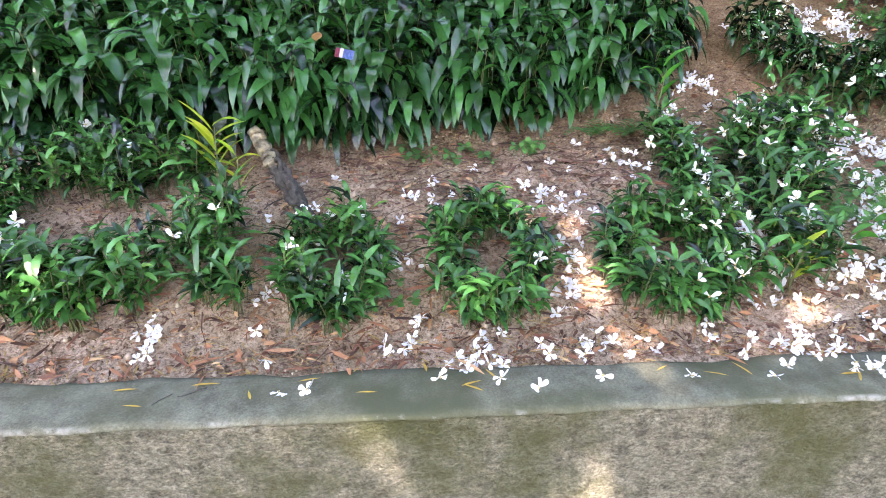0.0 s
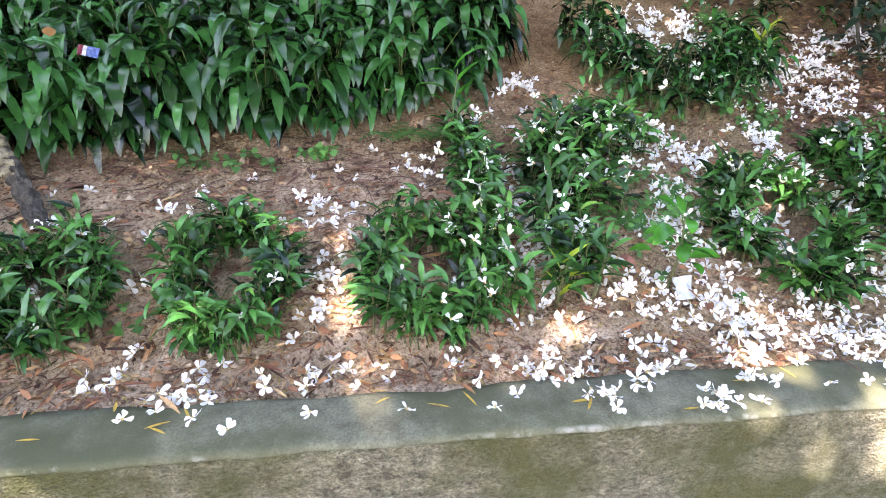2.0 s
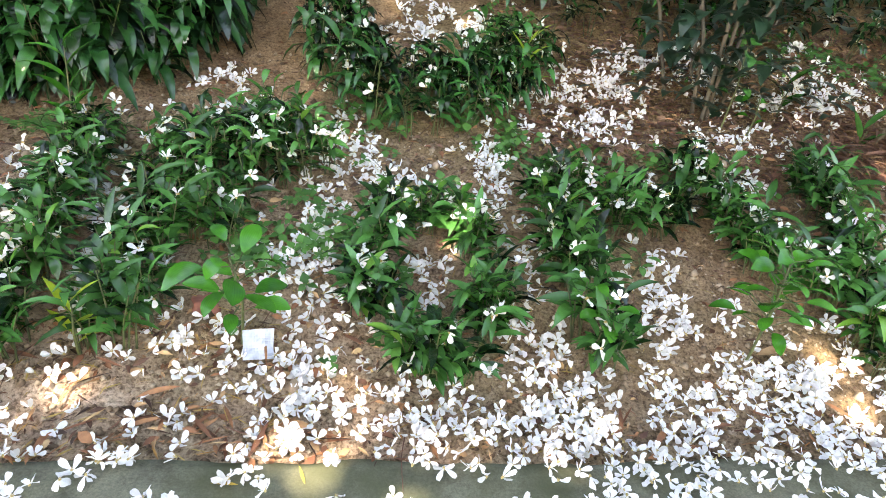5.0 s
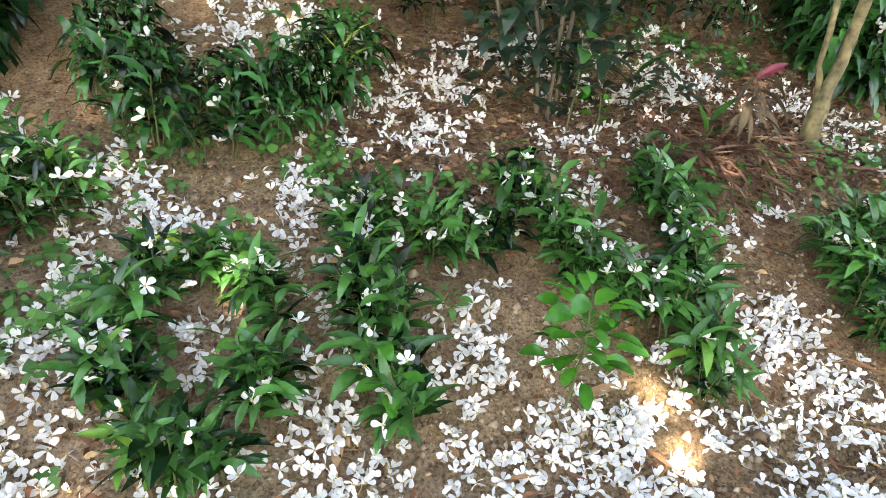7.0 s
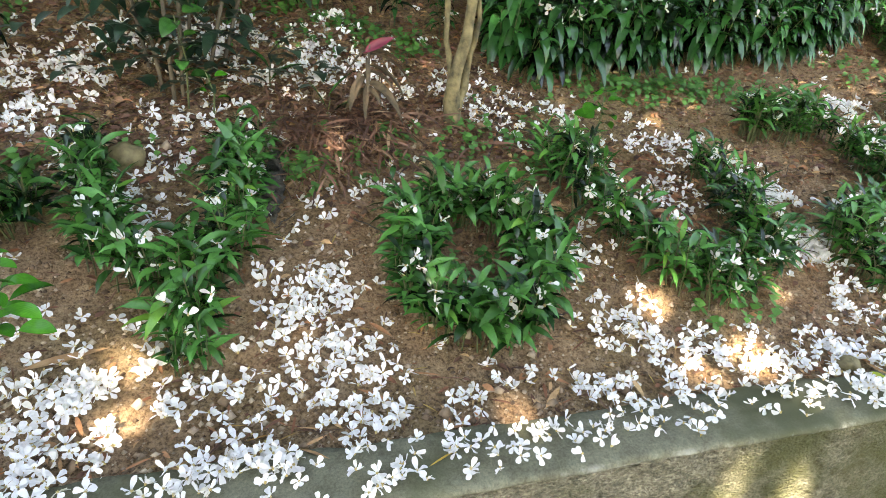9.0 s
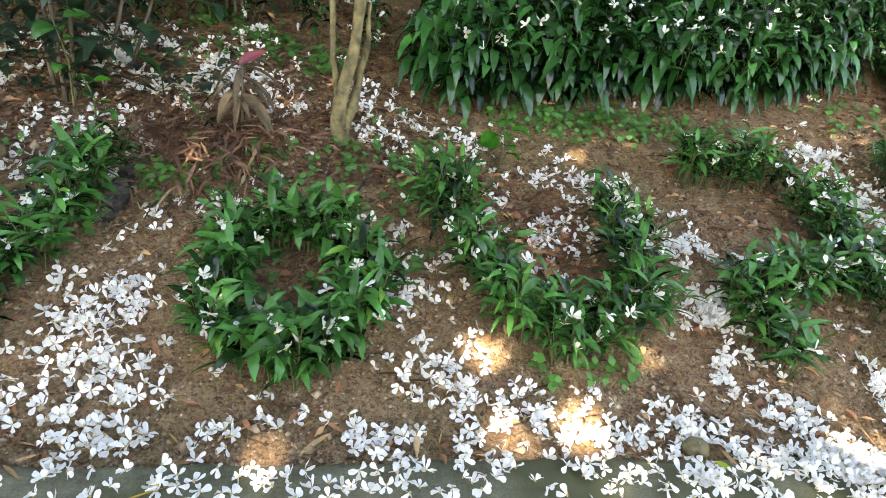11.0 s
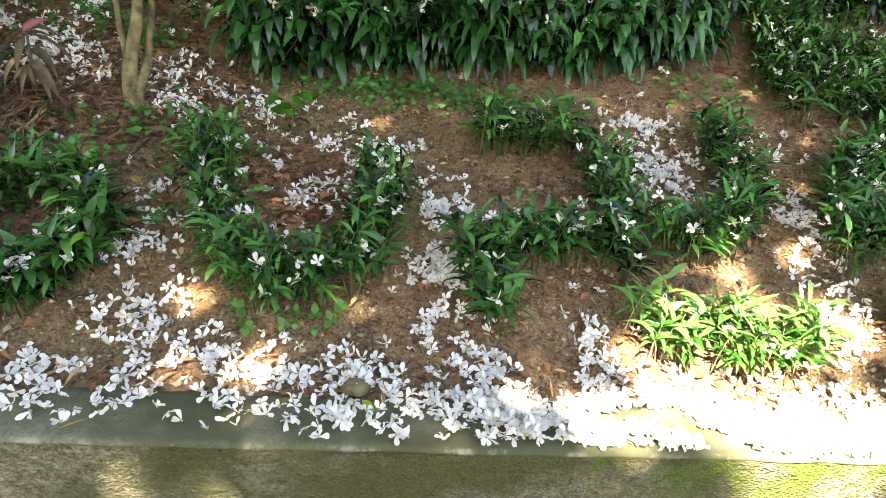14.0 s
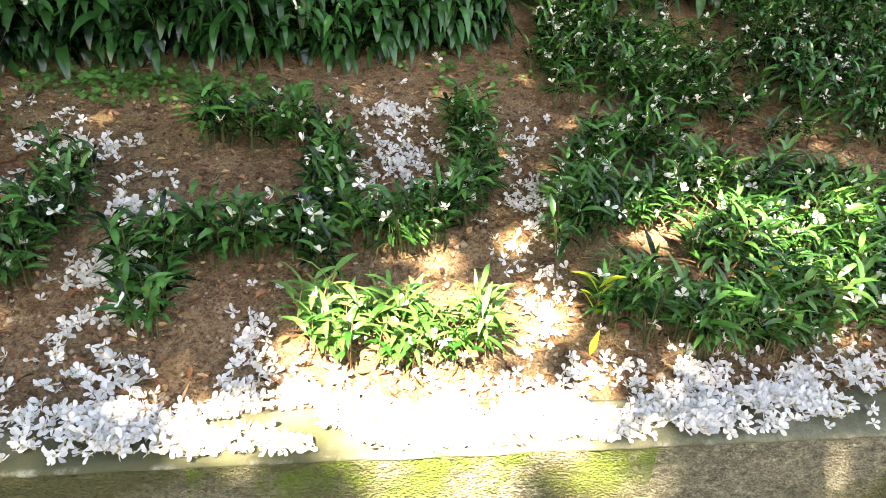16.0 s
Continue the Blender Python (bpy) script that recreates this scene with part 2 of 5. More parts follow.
BRICK = plain_material("red_brick", (0.2, 0.07, 0.05), (0.33, 0.13, 0.09), 40)

# ---- ground ----
YS = (0.0, 1.14, 1.25, 1.4, 1.75, 2.1, 2.4, 2.7, 3.2, 4.0, 6.0, 12.0, 60.0)
ZS = (0.64, 0.64, 0.652, 0.71, 0.85, 0.965, 1.09, 1.23, 1.44, 1.78, 2.6, 5.0, 22.0)


def ground(x, y):
    z = float(np.interp(y, YS, ZS))
    return z + 0.06 * math.exp(-((x - 3.7) / 0.5) ** 2) * min(1, max(0, (y - 1.95) / 0.2))


def relief(x, y):
    k = min(1.0, max(0.0, (y - 1.14) / 0.12))
    return k * (0.014 * noise.noise((x * 3.1, y * 3.1, 0.3)) + 0.015 * noise.noise((x * 11, y * 11, 4.0)) + 0.009 * noise.noise((x * 26, y * 26, 9.0)))


def surface(x, y):
    return 0.656 if y < 1.142 else ground(x, y) + relief(x, y)


def mesh_object(name, verts, faces, mats, parent=None, smooth=True, slots=None, uvs=None):
    me = bpy.data.meshes.new(name)
    me.from_pydata(verts, [], faces)
    for m in mats if isinstance(mats, (list, tuple)) else [mats]:
        me.materials.append(m)
    if slots is not None:
        me.polygons.foreach_set("material_index", slots)
    if smooth:
        me.polygons.foreach_set("use_smooth", [True] * len(me.polygons))
    if uvs is not None:
        layer = me.uv_layers.new(name="UVMap")
        idx = np.zeros(len(me.loops), dtype=np.int32)
        me.loops.foreach_get("vertex_index", idx)
        layer.data.foreach_set("uv", np.asarray(uvs, dtype=np.float32)[idx].ravel())
    me.update()
    ob = new(name, me)
    if parent:
        ob.parent = parent
    return ob


def empty(name, x=0.0, y=0.0, z=0.0):
    ob = new(name)
    ob.empty_display_size = 0.1
    ob.location = (x, y, z)
    return ob


def grid_mesh(name, xs, ys, height, mat):
    verts = [(x, y, height(x, y)) for y in ys for x in xs]
    w = len(xs)
    faces = [(j * w + i, j * w + i + 1, (j + 1) * w + i + 1, (j + 1) * w + i) for j in range(len(ys) - 1) for i in range(w - 1)]
    return mesh_object(name, verts, faces, mat)


xs = [-60, -30, -15, -8, -5, -3] + [-2 + 0.022 * i for i in range(int(10.6 / 0.022))] + [8.6, 10, 13, 20, 40, 70]
ys = [1.136 + 0.02 * i for i in range(95)] + [3.1, 3.3, 3.6, 4, 4.6, 5.5, 7, 9, 12, 20, 60]
tagged(grid_mesh("ground_bank", xs, ys, lambda x, y: ground(x, y) + relief(x, y), SOIL), "sloping bank of bare crumbly brown soil", "ground", kind="structure")
tagged(grid_mesh("road", [-60, -20, -5, 0, 5, 10, 30, 70], [-4.2, -2, 0, 0.98], lambda x, y: 0.0, ASPHALT), "narrow grey asphalt road below the wall", "road", kind="structure")
tagged(grid_mesh("ground_far", [-60, -20, -5, 0, 5, 10, 30, 70], [-60, -30, -12, -4.2], lambda x, y: 0.004, SOIL), "bare soil verge across the road", "ground", kind="structure")


# ---- retaining wall with a smooth coping ----
def wall_face():
    wx = [-12, -8, -5, -3] + [-2 + 0.009 * i for i in range(1112)] + [8.2, 10, 14, 20]
    wz = [-0.02, 0.1, 0.2] + [0.26 + 0.009 * i for i in range(42)] + [0.638]
    n, rows = len(wx) - 1, len(wz) - 1
    verts, faces = [], []
    for j in range(rows + 1):
        z = wz[j]
        for x in wx:
            verts.append((x, 0.974 + 0.004 * noise.noise((x * 9, z * 14, 1)) + 0.006 * noise.noise((x * 26, z * 46, 5)) + 0.005 * noise.noise((x * 50, z * 85, 8)), z))
    w = n + 1
    for j in range(rows):
        for i in range(n):
            faces.append((j * w + i, j * w + i + 1, (j + 1) * w + i + 1, (j + 1) * w + i))
    b = len(verts)
    verts += [(-12, 1.132, -0.02), (20, 1.132, -0.02), (20, 1.132, 0.638), (-12, 1.132, 0.638)]
    faces += [(b + 1, b, b + 3, b + 2), (rows * w, rows * w + n, b + 2, b + 3)]
    return mesh_object("retaining_wall", verts, faces, WALL)


def coping_slab():
    n = 900
    profile = [(0.976, 0.637), (0.9705, 0.641), (0.971, 0.646), (0.976, 0.652), (0.988, 0.6548), (1.03, 0.656), (1.08, 0.656), (1.12, 0.655), (1.138, 0.652), (1.146, 0.62)]
    verts, faces = [], []
    for i in range(n + 1):
        x = -12 + 32 * i / n
        for k, (y, z) in enumerate(profile):
            rough_edge = 0.0075 * noise.noise((x * 7, k * 0.2, 2)) + 0.003 * noise.noise((x * 31, k * 0.3, 7)) if k < 5 or k > 7 else 0
            verts.append((x, y + rough_edge * (1.0 if k < 5 else 2.2), z + 0.0015 * noise.noise((x * 5, y * 20, 3))))
    w = len(profile)
    for i in range(n):
        for k in range(w - 1):
            faces.append((i * w + k, (i + 1) * w + k, (i + 1) * w + k + 1, i * w + k + 1))
    return mesh_object("coping", verts, faces, COPING)


tagged(wall_face(), "low rough concrete retaining wall patched with olive moss", "wall", kind="structure")
tagged(coping_slab(), "smooth grey-green concrete coping on the wall", "wall coping", kind="structure")

# ---- leaves and plants ----
rnd = random.Random(7)


class Shape:
    """Collects strips and tubes for one mesh."""

    def __init__(self):
        self.v, self.f, self.s, self.uv = [], [], [], []

    def leaf(self, base, way, length, width, droop, slot=0, fold=0.25, blunt=0.75, segs=4, twist=0.0, full=1.0):
        d = Vector(way).normalized()
        side = d.cross(Vector((0, 0, 1)))
        side = side.normalized() if side.length > 0.05 else Vector((1, 0, 0))
        if twist:
            side = Matrix.Rotation(twist, 3, d) @ side
        p = Vector(base)
        b = len(self.v)
        for i in range(segs + 1):
            s = i / segs
            w = width * 0.5 * max(0.04, math.sin(math.pi * min(1, s ** blunt * 0.97 + 0.02))) ** full
            up = side.cross(d)
            for k, o in ((0, -1), (1, 0), (2, 1)):
                self.v.append(tuple(p + side * (o * w) + up * (abs(o) * w * fold)))
                self.uv.append((s, 0.5 + 0.5 * o))
            p = p + d * (length / segs)
            d = (d + Vector((0, 0, -droop / segs))).normalized()
        for i in range(segs):
            for k in (0, 1):
                self.f.append((b + 3 * i + k, b + 3 * i + k + 1, b + 3 * i + k + 4, b + 3 * i + k + 3))
                self.s.append(slot)

    def tube(self, points, radii, sides=5, slot=0, cap=True):
        b = len(self.v)
        pts = [Vector(p) for p in points]
        for i, p in enumerate(pts):
            d = (pts[min(i + 1, len(pts) - 1)] - pts[max(i - 1, 0)]).normalized()
            a = d.cross(Vector((0.31, 0.9, 0.2))).normalized()
            c = d.cross(a)
            for k in range(sides):
                q = 2 * math.pi * k / sides
                self.v.append(tuple(p + (a * math.cos(q) + c * math.sin(q)) * radii[i]))
                self.uv.append((k / sides, i))
        for i in range(len(pts) - 1):
            for k in range(sides):
                k2 = (k + 1) % sides
                self.f.append((b + i * sides + k, b + i * sides + k2, b + (i + 1) * sides + k2, b + (i + 1) * sides + k))
                self.s.append(slot)
        if cap:
            self.f.append(tuple(b + (len(pts) - 1) * sides + k for k in range(sides)))
            self.s.append(slot)

    def join(self, other, m):
        b = len(self.v)
        self.v += [tuple(m @ Vector(p)) for p in other.v]
        self.uv += other.uv
        self.f += [tuple(i + b for i in f) for f in other.f]
        self.s += other.s

    def object(self, name, mats, parent=None, smooth=True):
        return mesh_object(name, self.v, self.f, mats, parent, smooth, self.s, self.uv)

    def split(self, stem_name, stem_mat, leaf_name, leaf_mat):
        """Two meshes, of the canes (slot 1) and of the leaves (slot 0)."""
        made = []
        for slot, name, mat in ((1, stem_name, stem_mat), (0, leaf_name, leaf_mat)):
            s, index = Shape(), {}
            for f, k in zip(self.f, self.s):
                if k == slot:
                    for i in f:
                        if i not in index:
                            index[i] = len(s.v)
                            s.v.append(self.v[i])
                            s.uv.append(self.uv[i])
                    s.f.append(tuple(index[i] for i in f))
                    s.s.append(0)
            made.append(s.mesh(name, [mat]))
        return made

    def mesh(self, name, mats):
        ob = self.object(name, mats)
        me = ob.data
        bpy.data.objects.remove(ob)
        return me


def cane_plant(r, height, leaf_len, leaf_wid, canes, leaves, droop, toward=0.0, low=0.42, blunt=0.85, segs=4):
    """A tuft of upright canes with lance-shaped leaves; toward: how much the leaves lean out over the slope."""
    s = Shape()
    for _ in range(canes):
        a, q = r.uniform(0, 6.28), r.uniform(0, 0.03)
        bx, by = q * math.cos(a), q * math.sin(a)
        h = height * r.uniform(0.65, 1.12)
        lx, ly = r.gauss(0, 0.16) * h, (r.gauss(0, 0.14) - 0.25 * toward) * h
        pts = [(bx, by, -0.02), (bx + lx * 0.35, by + ly * 0.35, h * 0.5), (bx + lx, by + ly, h)]
        s.tube(pts, (0.0028, 0.0024, 0.0014), 3, 1, False)
        n = max(2, round(leaves * r.uniform(0.8, 1.2)))
        turn = r.uniform(0, 6.28)
        for i in range(n):
            f = low + (1 - low) * (i + 0.5) / n
            u = min(1, f)
            p = (bx + lx * u * u, by + ly * u * u, h * u)
            turn += math.pi + r.uniform(-0.7, 0.7)
            away = Vector((math.cos(turn), math.sin(turn) - 0.75 * toward, r.uniform(0.25, 1.0) if f < 0.9 else r.uniform(0.7, 1.8)))
            s.leaf(p, away, leaf_len * r.uniform(0.65, 1.15), leaf_wid * r.uniform(0.8, 1.15), droop * r.uniform(0.6, 1.5), 0, r.uniform(0.1, 0.35), blunt, segs, r.uniform(-0.6, 0.6), 0.88)
    return s


LOW = [cane_plant(rnd, 0.155, 0.088, 0.019, 5, 5, 1.2, 0.2, 0.3).split("plant", STEM, "foliage", LEAF) for _ in range(10)]
BROAD = [cane_plant(rnd, 0.16, 0.112, 0.025, 5, 5, 1.1, 0.2, 0.28).split("plant", STEM, "foliage", LEAF) for _ in range(8)]
SLIM = [cane_plant(rnd, 0.16, 0.1, 0.016, 5, 5, 1.0, 0.15, 0.38).split("plant", STEM, "foliage", LEAF) for _ in range(10)]
SUN_PALE = [cane_plant(rnd, 0.15, 0.1, 0.018, 5, 5, 1.2, 0.25, 0.36).split("plant", DRY_STEM, "foliage", SUN_PALE_LEAF) for _ in range(8)]
TALL = [(cane_plant(rnd, 0.31, 0.195, 0.042, 3, 7, 2.7, 0.7, 0.2, 0.9, 6).mesh("tall_plant", [HEDGE_LEAF, STEM]), None) for _ in range(9)]
MIDDLE = [(cane_plant(rnd, 0.2, 0.12, 0.024, 3, 5, 2.1, 0.45).mesh("middle_plant", [HEDGE_LEAF, STEM]), None) for _ in range(8)]
perches = []
feet = []


def plant_at(parent, kinds, x, y, size=1.0):
    first, second = rnd.choice(kinds)
    ob = new("plant", first)
    ob.parent = parent
    if second:
        feet.append((x, y))
        new("foliage", second).parent = ob
    ob.matrix_basis = pose(x, y, ground(x, y) + relief(x, y) - 0.005, rnd.uniform(-6, 6), rnd.uniform(-6, 6), rnd.uniform(-65, 65)) @ Matrix.Diagonal((*(size * rnd.uniform(0.78, 1.18),) * 3, 1))
    if not second and 4.2 < x < 6.6:
        if rnd.random() < 0.5:
            perches.append((x, y - 0.05, ground(x, y) + size * rnd.uniform(0.2, 0.36)))
    elif rnd.random() < (0.85 if x > 0.8 else 0.15):
        perches.append((x + rnd.gauss(0, 0.03), y - 0.02 + rnd.gauss(0, 0.03), ground(x, y) + size * rnd.uniform(0.08, 0.16)))


def row(parent, kinds, points, width=0.1, gap=0.045, size=1.0):
    """Plants along a line on the ground, a few abreast."""
    for (x0, y0), (x1, y1) in zip(points, points[1:]):
        n = max(1, round(math.hypot(x1 - x0, y1 - y0) / gap))
        for i in range(n):
            f = (i + rnd.random()) / n
            for o in (-0.33, 0.33) if width < 0.14 else (-0.4, 0, 0.4):
                if rnd.random() < 0.93:
                    a = math.atan2(y1 - y0, x1 - x0) + math.pi / 2
                    q = (o + rnd.uniform(-0.2, 0.2)) * width
                    plant_at(parent, kinds, x0 + (x1 - x0) * f + math.cos(a) * q, y0 + (y1 - y0) * f + math.sin(a) * q, size)


def ring(cx, cy, rx, ry, turns=(0, 360), n=10):
    return [(cx + rx * math.cos(radians(turns[0] + (turns[1] - turns[0]) * i / n)), cy + ry * math.sin(radians(turns[0] + (turns[1] - turns[0]) * i / n))) for i in range(n + 1)]


def bed(label, *strokes, kinds=LOW, width=0.1, gap=0.045, size=1.0, name="letter_hedge"):
    ob = empty(name)
    tagged(ob, label, "hedge", "hedges planted as letters")
    for s in strokes:
        row(ob, kinds, s, width, gap, size)
    return ob


LETTER = "low hedge of green lance-leaved plants "
bed(LETTER + "shaped like a letter g", ring(-1.02, 1.63, 0.27, 0.24, (50, 320)), [(-1.15, 1.93), (-0.98, 1.92), (-0.8, 1.93), (-0.64, 1.86)], [(-1.2, 1.5), (-1.0, 1.37), (-0.84, 1.36), (-0.74, 1.46), (-0.7, 1.56)], [(-0.63, 1.72), (-0.57, 1.5), (-0.52, 1.35)], width=0.12)
bed(LETTER + "in a small ring", ring(-0.215, 1.455, 0.115, 0.14), width=0.06, size=0.86)
bed("ring hedge of green lance-leaved plants in dappled sun", ring(0.237, 1.475, 0.135, 0.17), width=0.06, size=0.86)
bed(LETTER + "shaped like a letter d", ring(0.765, 1.455, 0.15, 0.155), [(0.95, 2.1), (0.935, 1.8), (0.947, 1.58), (0.955, 1.38)], width=0.07, size=0.92)
bed(LETTER + "shaped like a letter f", [(1.3, 2.0), (1.5, 1.98)], [(1.2, 1.38), (1.19, 1.6), (1.2, 1.88), (1.25, 2.06), (1.36, 2.12), (1.48, 2.1), (1.56, 2.0)], [(1.24, 1.76), (1.42, 1.76)], width=0.12)
bed("ring hedge of green lance-leaved plants strewn with white flowers", ring(1.895, 1.585, 0.17, 0.235), kinds=BROAD, width=0.06, gap=0.066, size=0.86)
bed(LETTER + "shaped like a letter r", [(2.26, 1.99), (2.27, 1.82), (2.29, 1.65), (2.31, 1.5), (2.305, 1.38)], [(2.3, 1.94), (2.42, 1.86), (2.56, 1.83), (2.68, 1.87)], kinds=BROAD, width=0.075, gap=0.055, size=0.9)
bed(LETTER + "shaped like a letter y", [(2.745, 2.12), (2.79, 1.93), (2.86, 1.71), (2.965, 1.62), (3.05, 1.57)], [(3.215, 2.09), (3.185, 1.91), (3.17, 1.74), (3.105, 1.62), (3.078, 1.48), (3.077, 1.36)], kinds=LOW + LOW + BROAD, width=0.06, gap=0.05, size=0.95)
bed("wide ring hedge of green lance-leaved plants on brown soil", ring(3.825, 1.595, 0.205, 0.215), kinds=BROAD + LOW, width=0.085)
bed(LETTER + "shaped like a letter u", [(4.25, 2.06), (4.32, 1.85), (4.385, 1.62), (4.5, 1.49), (4.655, 1.46), (4.81, 1.56), (4.875, 1.76), (4.85, 2.0)], kinds=LOW + SLIM, width=0.11)
bed(LETTER + "curving like a figure two", [(5.2, 2.2), (5.36, 2.2), (5.55, 2.26), (5.68, 2.05), (5.69, 1.78), (5.63, 1.6)], [(5.62, 1.69), (5.46, 1.68), (5.3, 1.65), (5.18, 1.61), (5.19, 1.48), (5.21, 1.38)], kinds=SLIM + LOW)
bed(LETTER + "curving like a hook", [(5.74, 1.71), (5.89, 1.7), (6.08, 1.77), (6.19, 1.9), (6.21, 2.14), (6.2, 2.36)], kinds=SLIM)
bed("short straight row of pale lance-leaved plants, sun brightness in their colour", [(5.6, 1.37), (5.78, 1.35), (5.97, 1.34), (6.17, 1.34)], kinds=SUN_PALE, width=0.13, gap=0.045, size=0.95)
bed(LETTER + "curving in an open arc", [(7.1, 2.27), (6.94, 2.26), (6.68, 2.13), (6.54, 1.86), (6.5, 1.62)], [(6.59, 1.78), (6.84, 1.86), (7.14, 2.0)], kinds=SLIM, width=0.13)
bed(LETTER + "in a ragged sunlit double curve", [(7.3, 1.97), (7.45, 1.95), (7.68, 1.92)], [(6.53, 1.48), (6.62, 1.4), (6.8, 1.35), (7.05, 1.37), (7.27, 1.43)], [(6.89, 1.66), (7.07, 1.64), (7.28, 1.6), (7.56, 1.65)], [(7.7, 1.9), (7.8, 1.7), (7.66, 1.5), (7.3, 1.42)], [(7.0, 2.1), (7.2, 1.85), (7.4, 1.8), (7.6, 1.8)], kinds=SLIM + SLIM + SUN_PALE, width=0.14)


def thicket(label, outline, kinds, gap, size=1.0, name="hedge"):
    """Plants all over the ground inside an outline, on a jittered grid."""
    ob = tagged(empty(name), label, "hedge")
    x0, x1 = min(p[0] for p in outline), max(p[0] for p in outline)
    y0, y1 = min(p[1] for p in outline), max(p[1] for p in outline)
    for i in range(int((x1 - x0) / gap) + 1):
        for j in range(int((y1 - y0) / gap) + 1):
            x, y = x0 + (i + rnd.uniform(-0.4, 0.4)) * gap, y0 + (j + rnd.uniform(-0.4, 0.4)) * gap
            inside = False
            for (ax, ay), (bx, by) in zip(outline, outline[1:] + outline[:1]):
                if (ay > y) != (by > y) and x < (bx - ax) * (y - ay) / (by - ay) + ax:
                    inside = not inside
            if inside:
                plant_at(ob, kinds, x, y, size)
    return ob


thicket("dense knee-high hedge of drooping glossy green leaves", [(-2.6, 2.15), (-1.4, 2.07), (-0.25, 2.06), (0.62, 2.2), (1.05, 2.38), (1.2, 2.7), (1.26, 3.15), (-2.6, 3.15)], TALL, 0.068)
bed("hedge of drooping dark green plants curving round fallen flowers", [(1.56, 2.75), (1.6, 2.55), (1.68, 2.4), (1.82, 2.3), (1.98, 2.3), (2.17, 2.4), (2.34, 2.65)], kinds=MIDDLE, width=0.2, gap=0.05, name="hedge")
thicket("dense hedge of hanging dark green leaves behind the letters", [(4.25, 2.52), (4.6, 2.58), (5.36, 2.66), (6.1, 2.8), (6.45, 3.0), (6.5, 3.3), (4.4, 3.3), (4.25, 2.8)], TALL, 0.07, 0.92)
thicket("sprawling dark green hedge on the upper slope", [(6.55, 2.78), (6.9, 2.55), (7.3, 2.42), (7.5, 2.6), (7.2, 3.0), (6.8, 3.3)], SLIM, 0.06)
thicket("ragged dark green undergrowth among dead leaves", [(6.6, 2.45), (7.4, 2.3), (8.9, 2.2), (9.2, 3.3), (6.7, 3.3)], SLIM, 0.135, name="undergrowth")
thicket("loose clump of dark green plants among dead leaves", [(7.7, 2.5), (7.95, 2.4), (8.3, 2.2), (8.8, 2.5), (8.8, 3.6), (7.9, 3.4)], MIDDLE, 0.1)
thicket("dark undergrowth high on the shaded bank", [(1.4, 3.2), (2.6, 3.1), (4.2, 3.3), (6.6, 3.35), (9.5, 3.5), (9.5, 4.3), (1.4, 4.3)], TALL, 0.14, 1.1, name="undergrowth")
thicket("scattered undergrowth below the leaning tree", [(2.5, 2.75), (3.3, 2.85), (4.1, 2.7), (4.2, 3.4), (2.5, 3.2)], MIDDLE, 0.17, 0.8, name="undergrowth")

# ---- fallen flowers ----
def petal_shape(r, curl):
    s = Shape()
    length, width = 0.0225 * r.uniform(0.88, 1.1), 0.0142 * r.uniform(0.8, 1.15)
    rows = ((0.06, 0.18), (0.34, 0.52), (0.64, 0.96), (0.86, 0.94), (0.98, 0.5))
    for f, w in rows:
        z = 0.002 + curl * f * f * 0.012
        for o in (-1, 0, 1):
            s.v.append((f * length, o * w * width * 0.5, z + 0.003 * abs(o) * w * r.uniform(-0.3, 1.4)))
            s.uv.append((f, 0.5 + 0.5 * o))
    for i in range(len(rows) - 1):
        for k in (0, 1):
            s.f.append((3 * i + k, 3 * i + 3 + k, 3 * i + 4 + k, 3 * i + k + 1))
            s.s.append(0)
    return s


def eye_shape():
    s = Shape()
    for k in range(6):
        a = 1.05 * k
        s.tube([(0, 0, 0.001), (0.0035 * math.cos(a), 0.0035 * math.sin(a), 0.006)], (0.0009, 0.0006), 3, 1)
    s.tube([(0, 0, -0.002), (0, 0, 0.003)], (0.0022, 0.003), 6, 1)
    return s


PETALS = [petal_shape(rnd, c) for c in (-0.8, -0.5, -0.15, 0.2, 0.5, 0.9, 1.3, 1.8)]
PETAL_MESHES = [p.mesh("petal", [PETAL]) for p in PETALS]
EYE_SHAPE = eye_shape()
EYE_MESH = EYE_SHAPE.mesh("stamens", [PETAL, FLOWER_EYE])


def petal_turns(r, missing):
    turns, start = [], r.uniform(0, 72)
    for k in range(5):
        if r.random() > missing:
            turns.append(pose(0, 0, 0, r.uniform(-28, 28), r.uniform(-24, 16), start + 72 * k + r.uniform(-13, 13)))
    return turns


FLOWERS = []
for _ in range(24):
    fl = Shape()
    for m in petal_turns(rnd, 0.16):
        fl.join(rnd.choice(PETALS), m)
    fl.join(EYE_SHAPE, Matrix.Identity(4))
    FLOWERS.append(fl)


def lie(r, x, y, lift):
    e = 0.03
    if y < 1.14:
        slope = 0.0
    else:
        slope = math.degrees(math.atan2(ground(x, y + e) - ground(x, y - e), 2 * e))
    tip = r.random()
    tilt = (r.gauss(0, 17), r.gauss(0, 17)) if tip < 0.62 else (180 + r.gauss(0, 20), r.gauss(0, 20)) if tip < 0.8 else (r.uniform(30, 75), r.uniform(-40, 40))
    up = 0.006 if tip < 0.62 else 0.01
    return pose(x, y, surface(x, y) + up + lift, slope) @ pose(0, 0, 0, tilt[0], tilt[1], r.uniform(0, 360)) @ Matrix.Diagonal((*(r.uniform(0.78, 1.02),) * 3, 1))


flower_heap = {}
coping_flowers = []
taken = {}


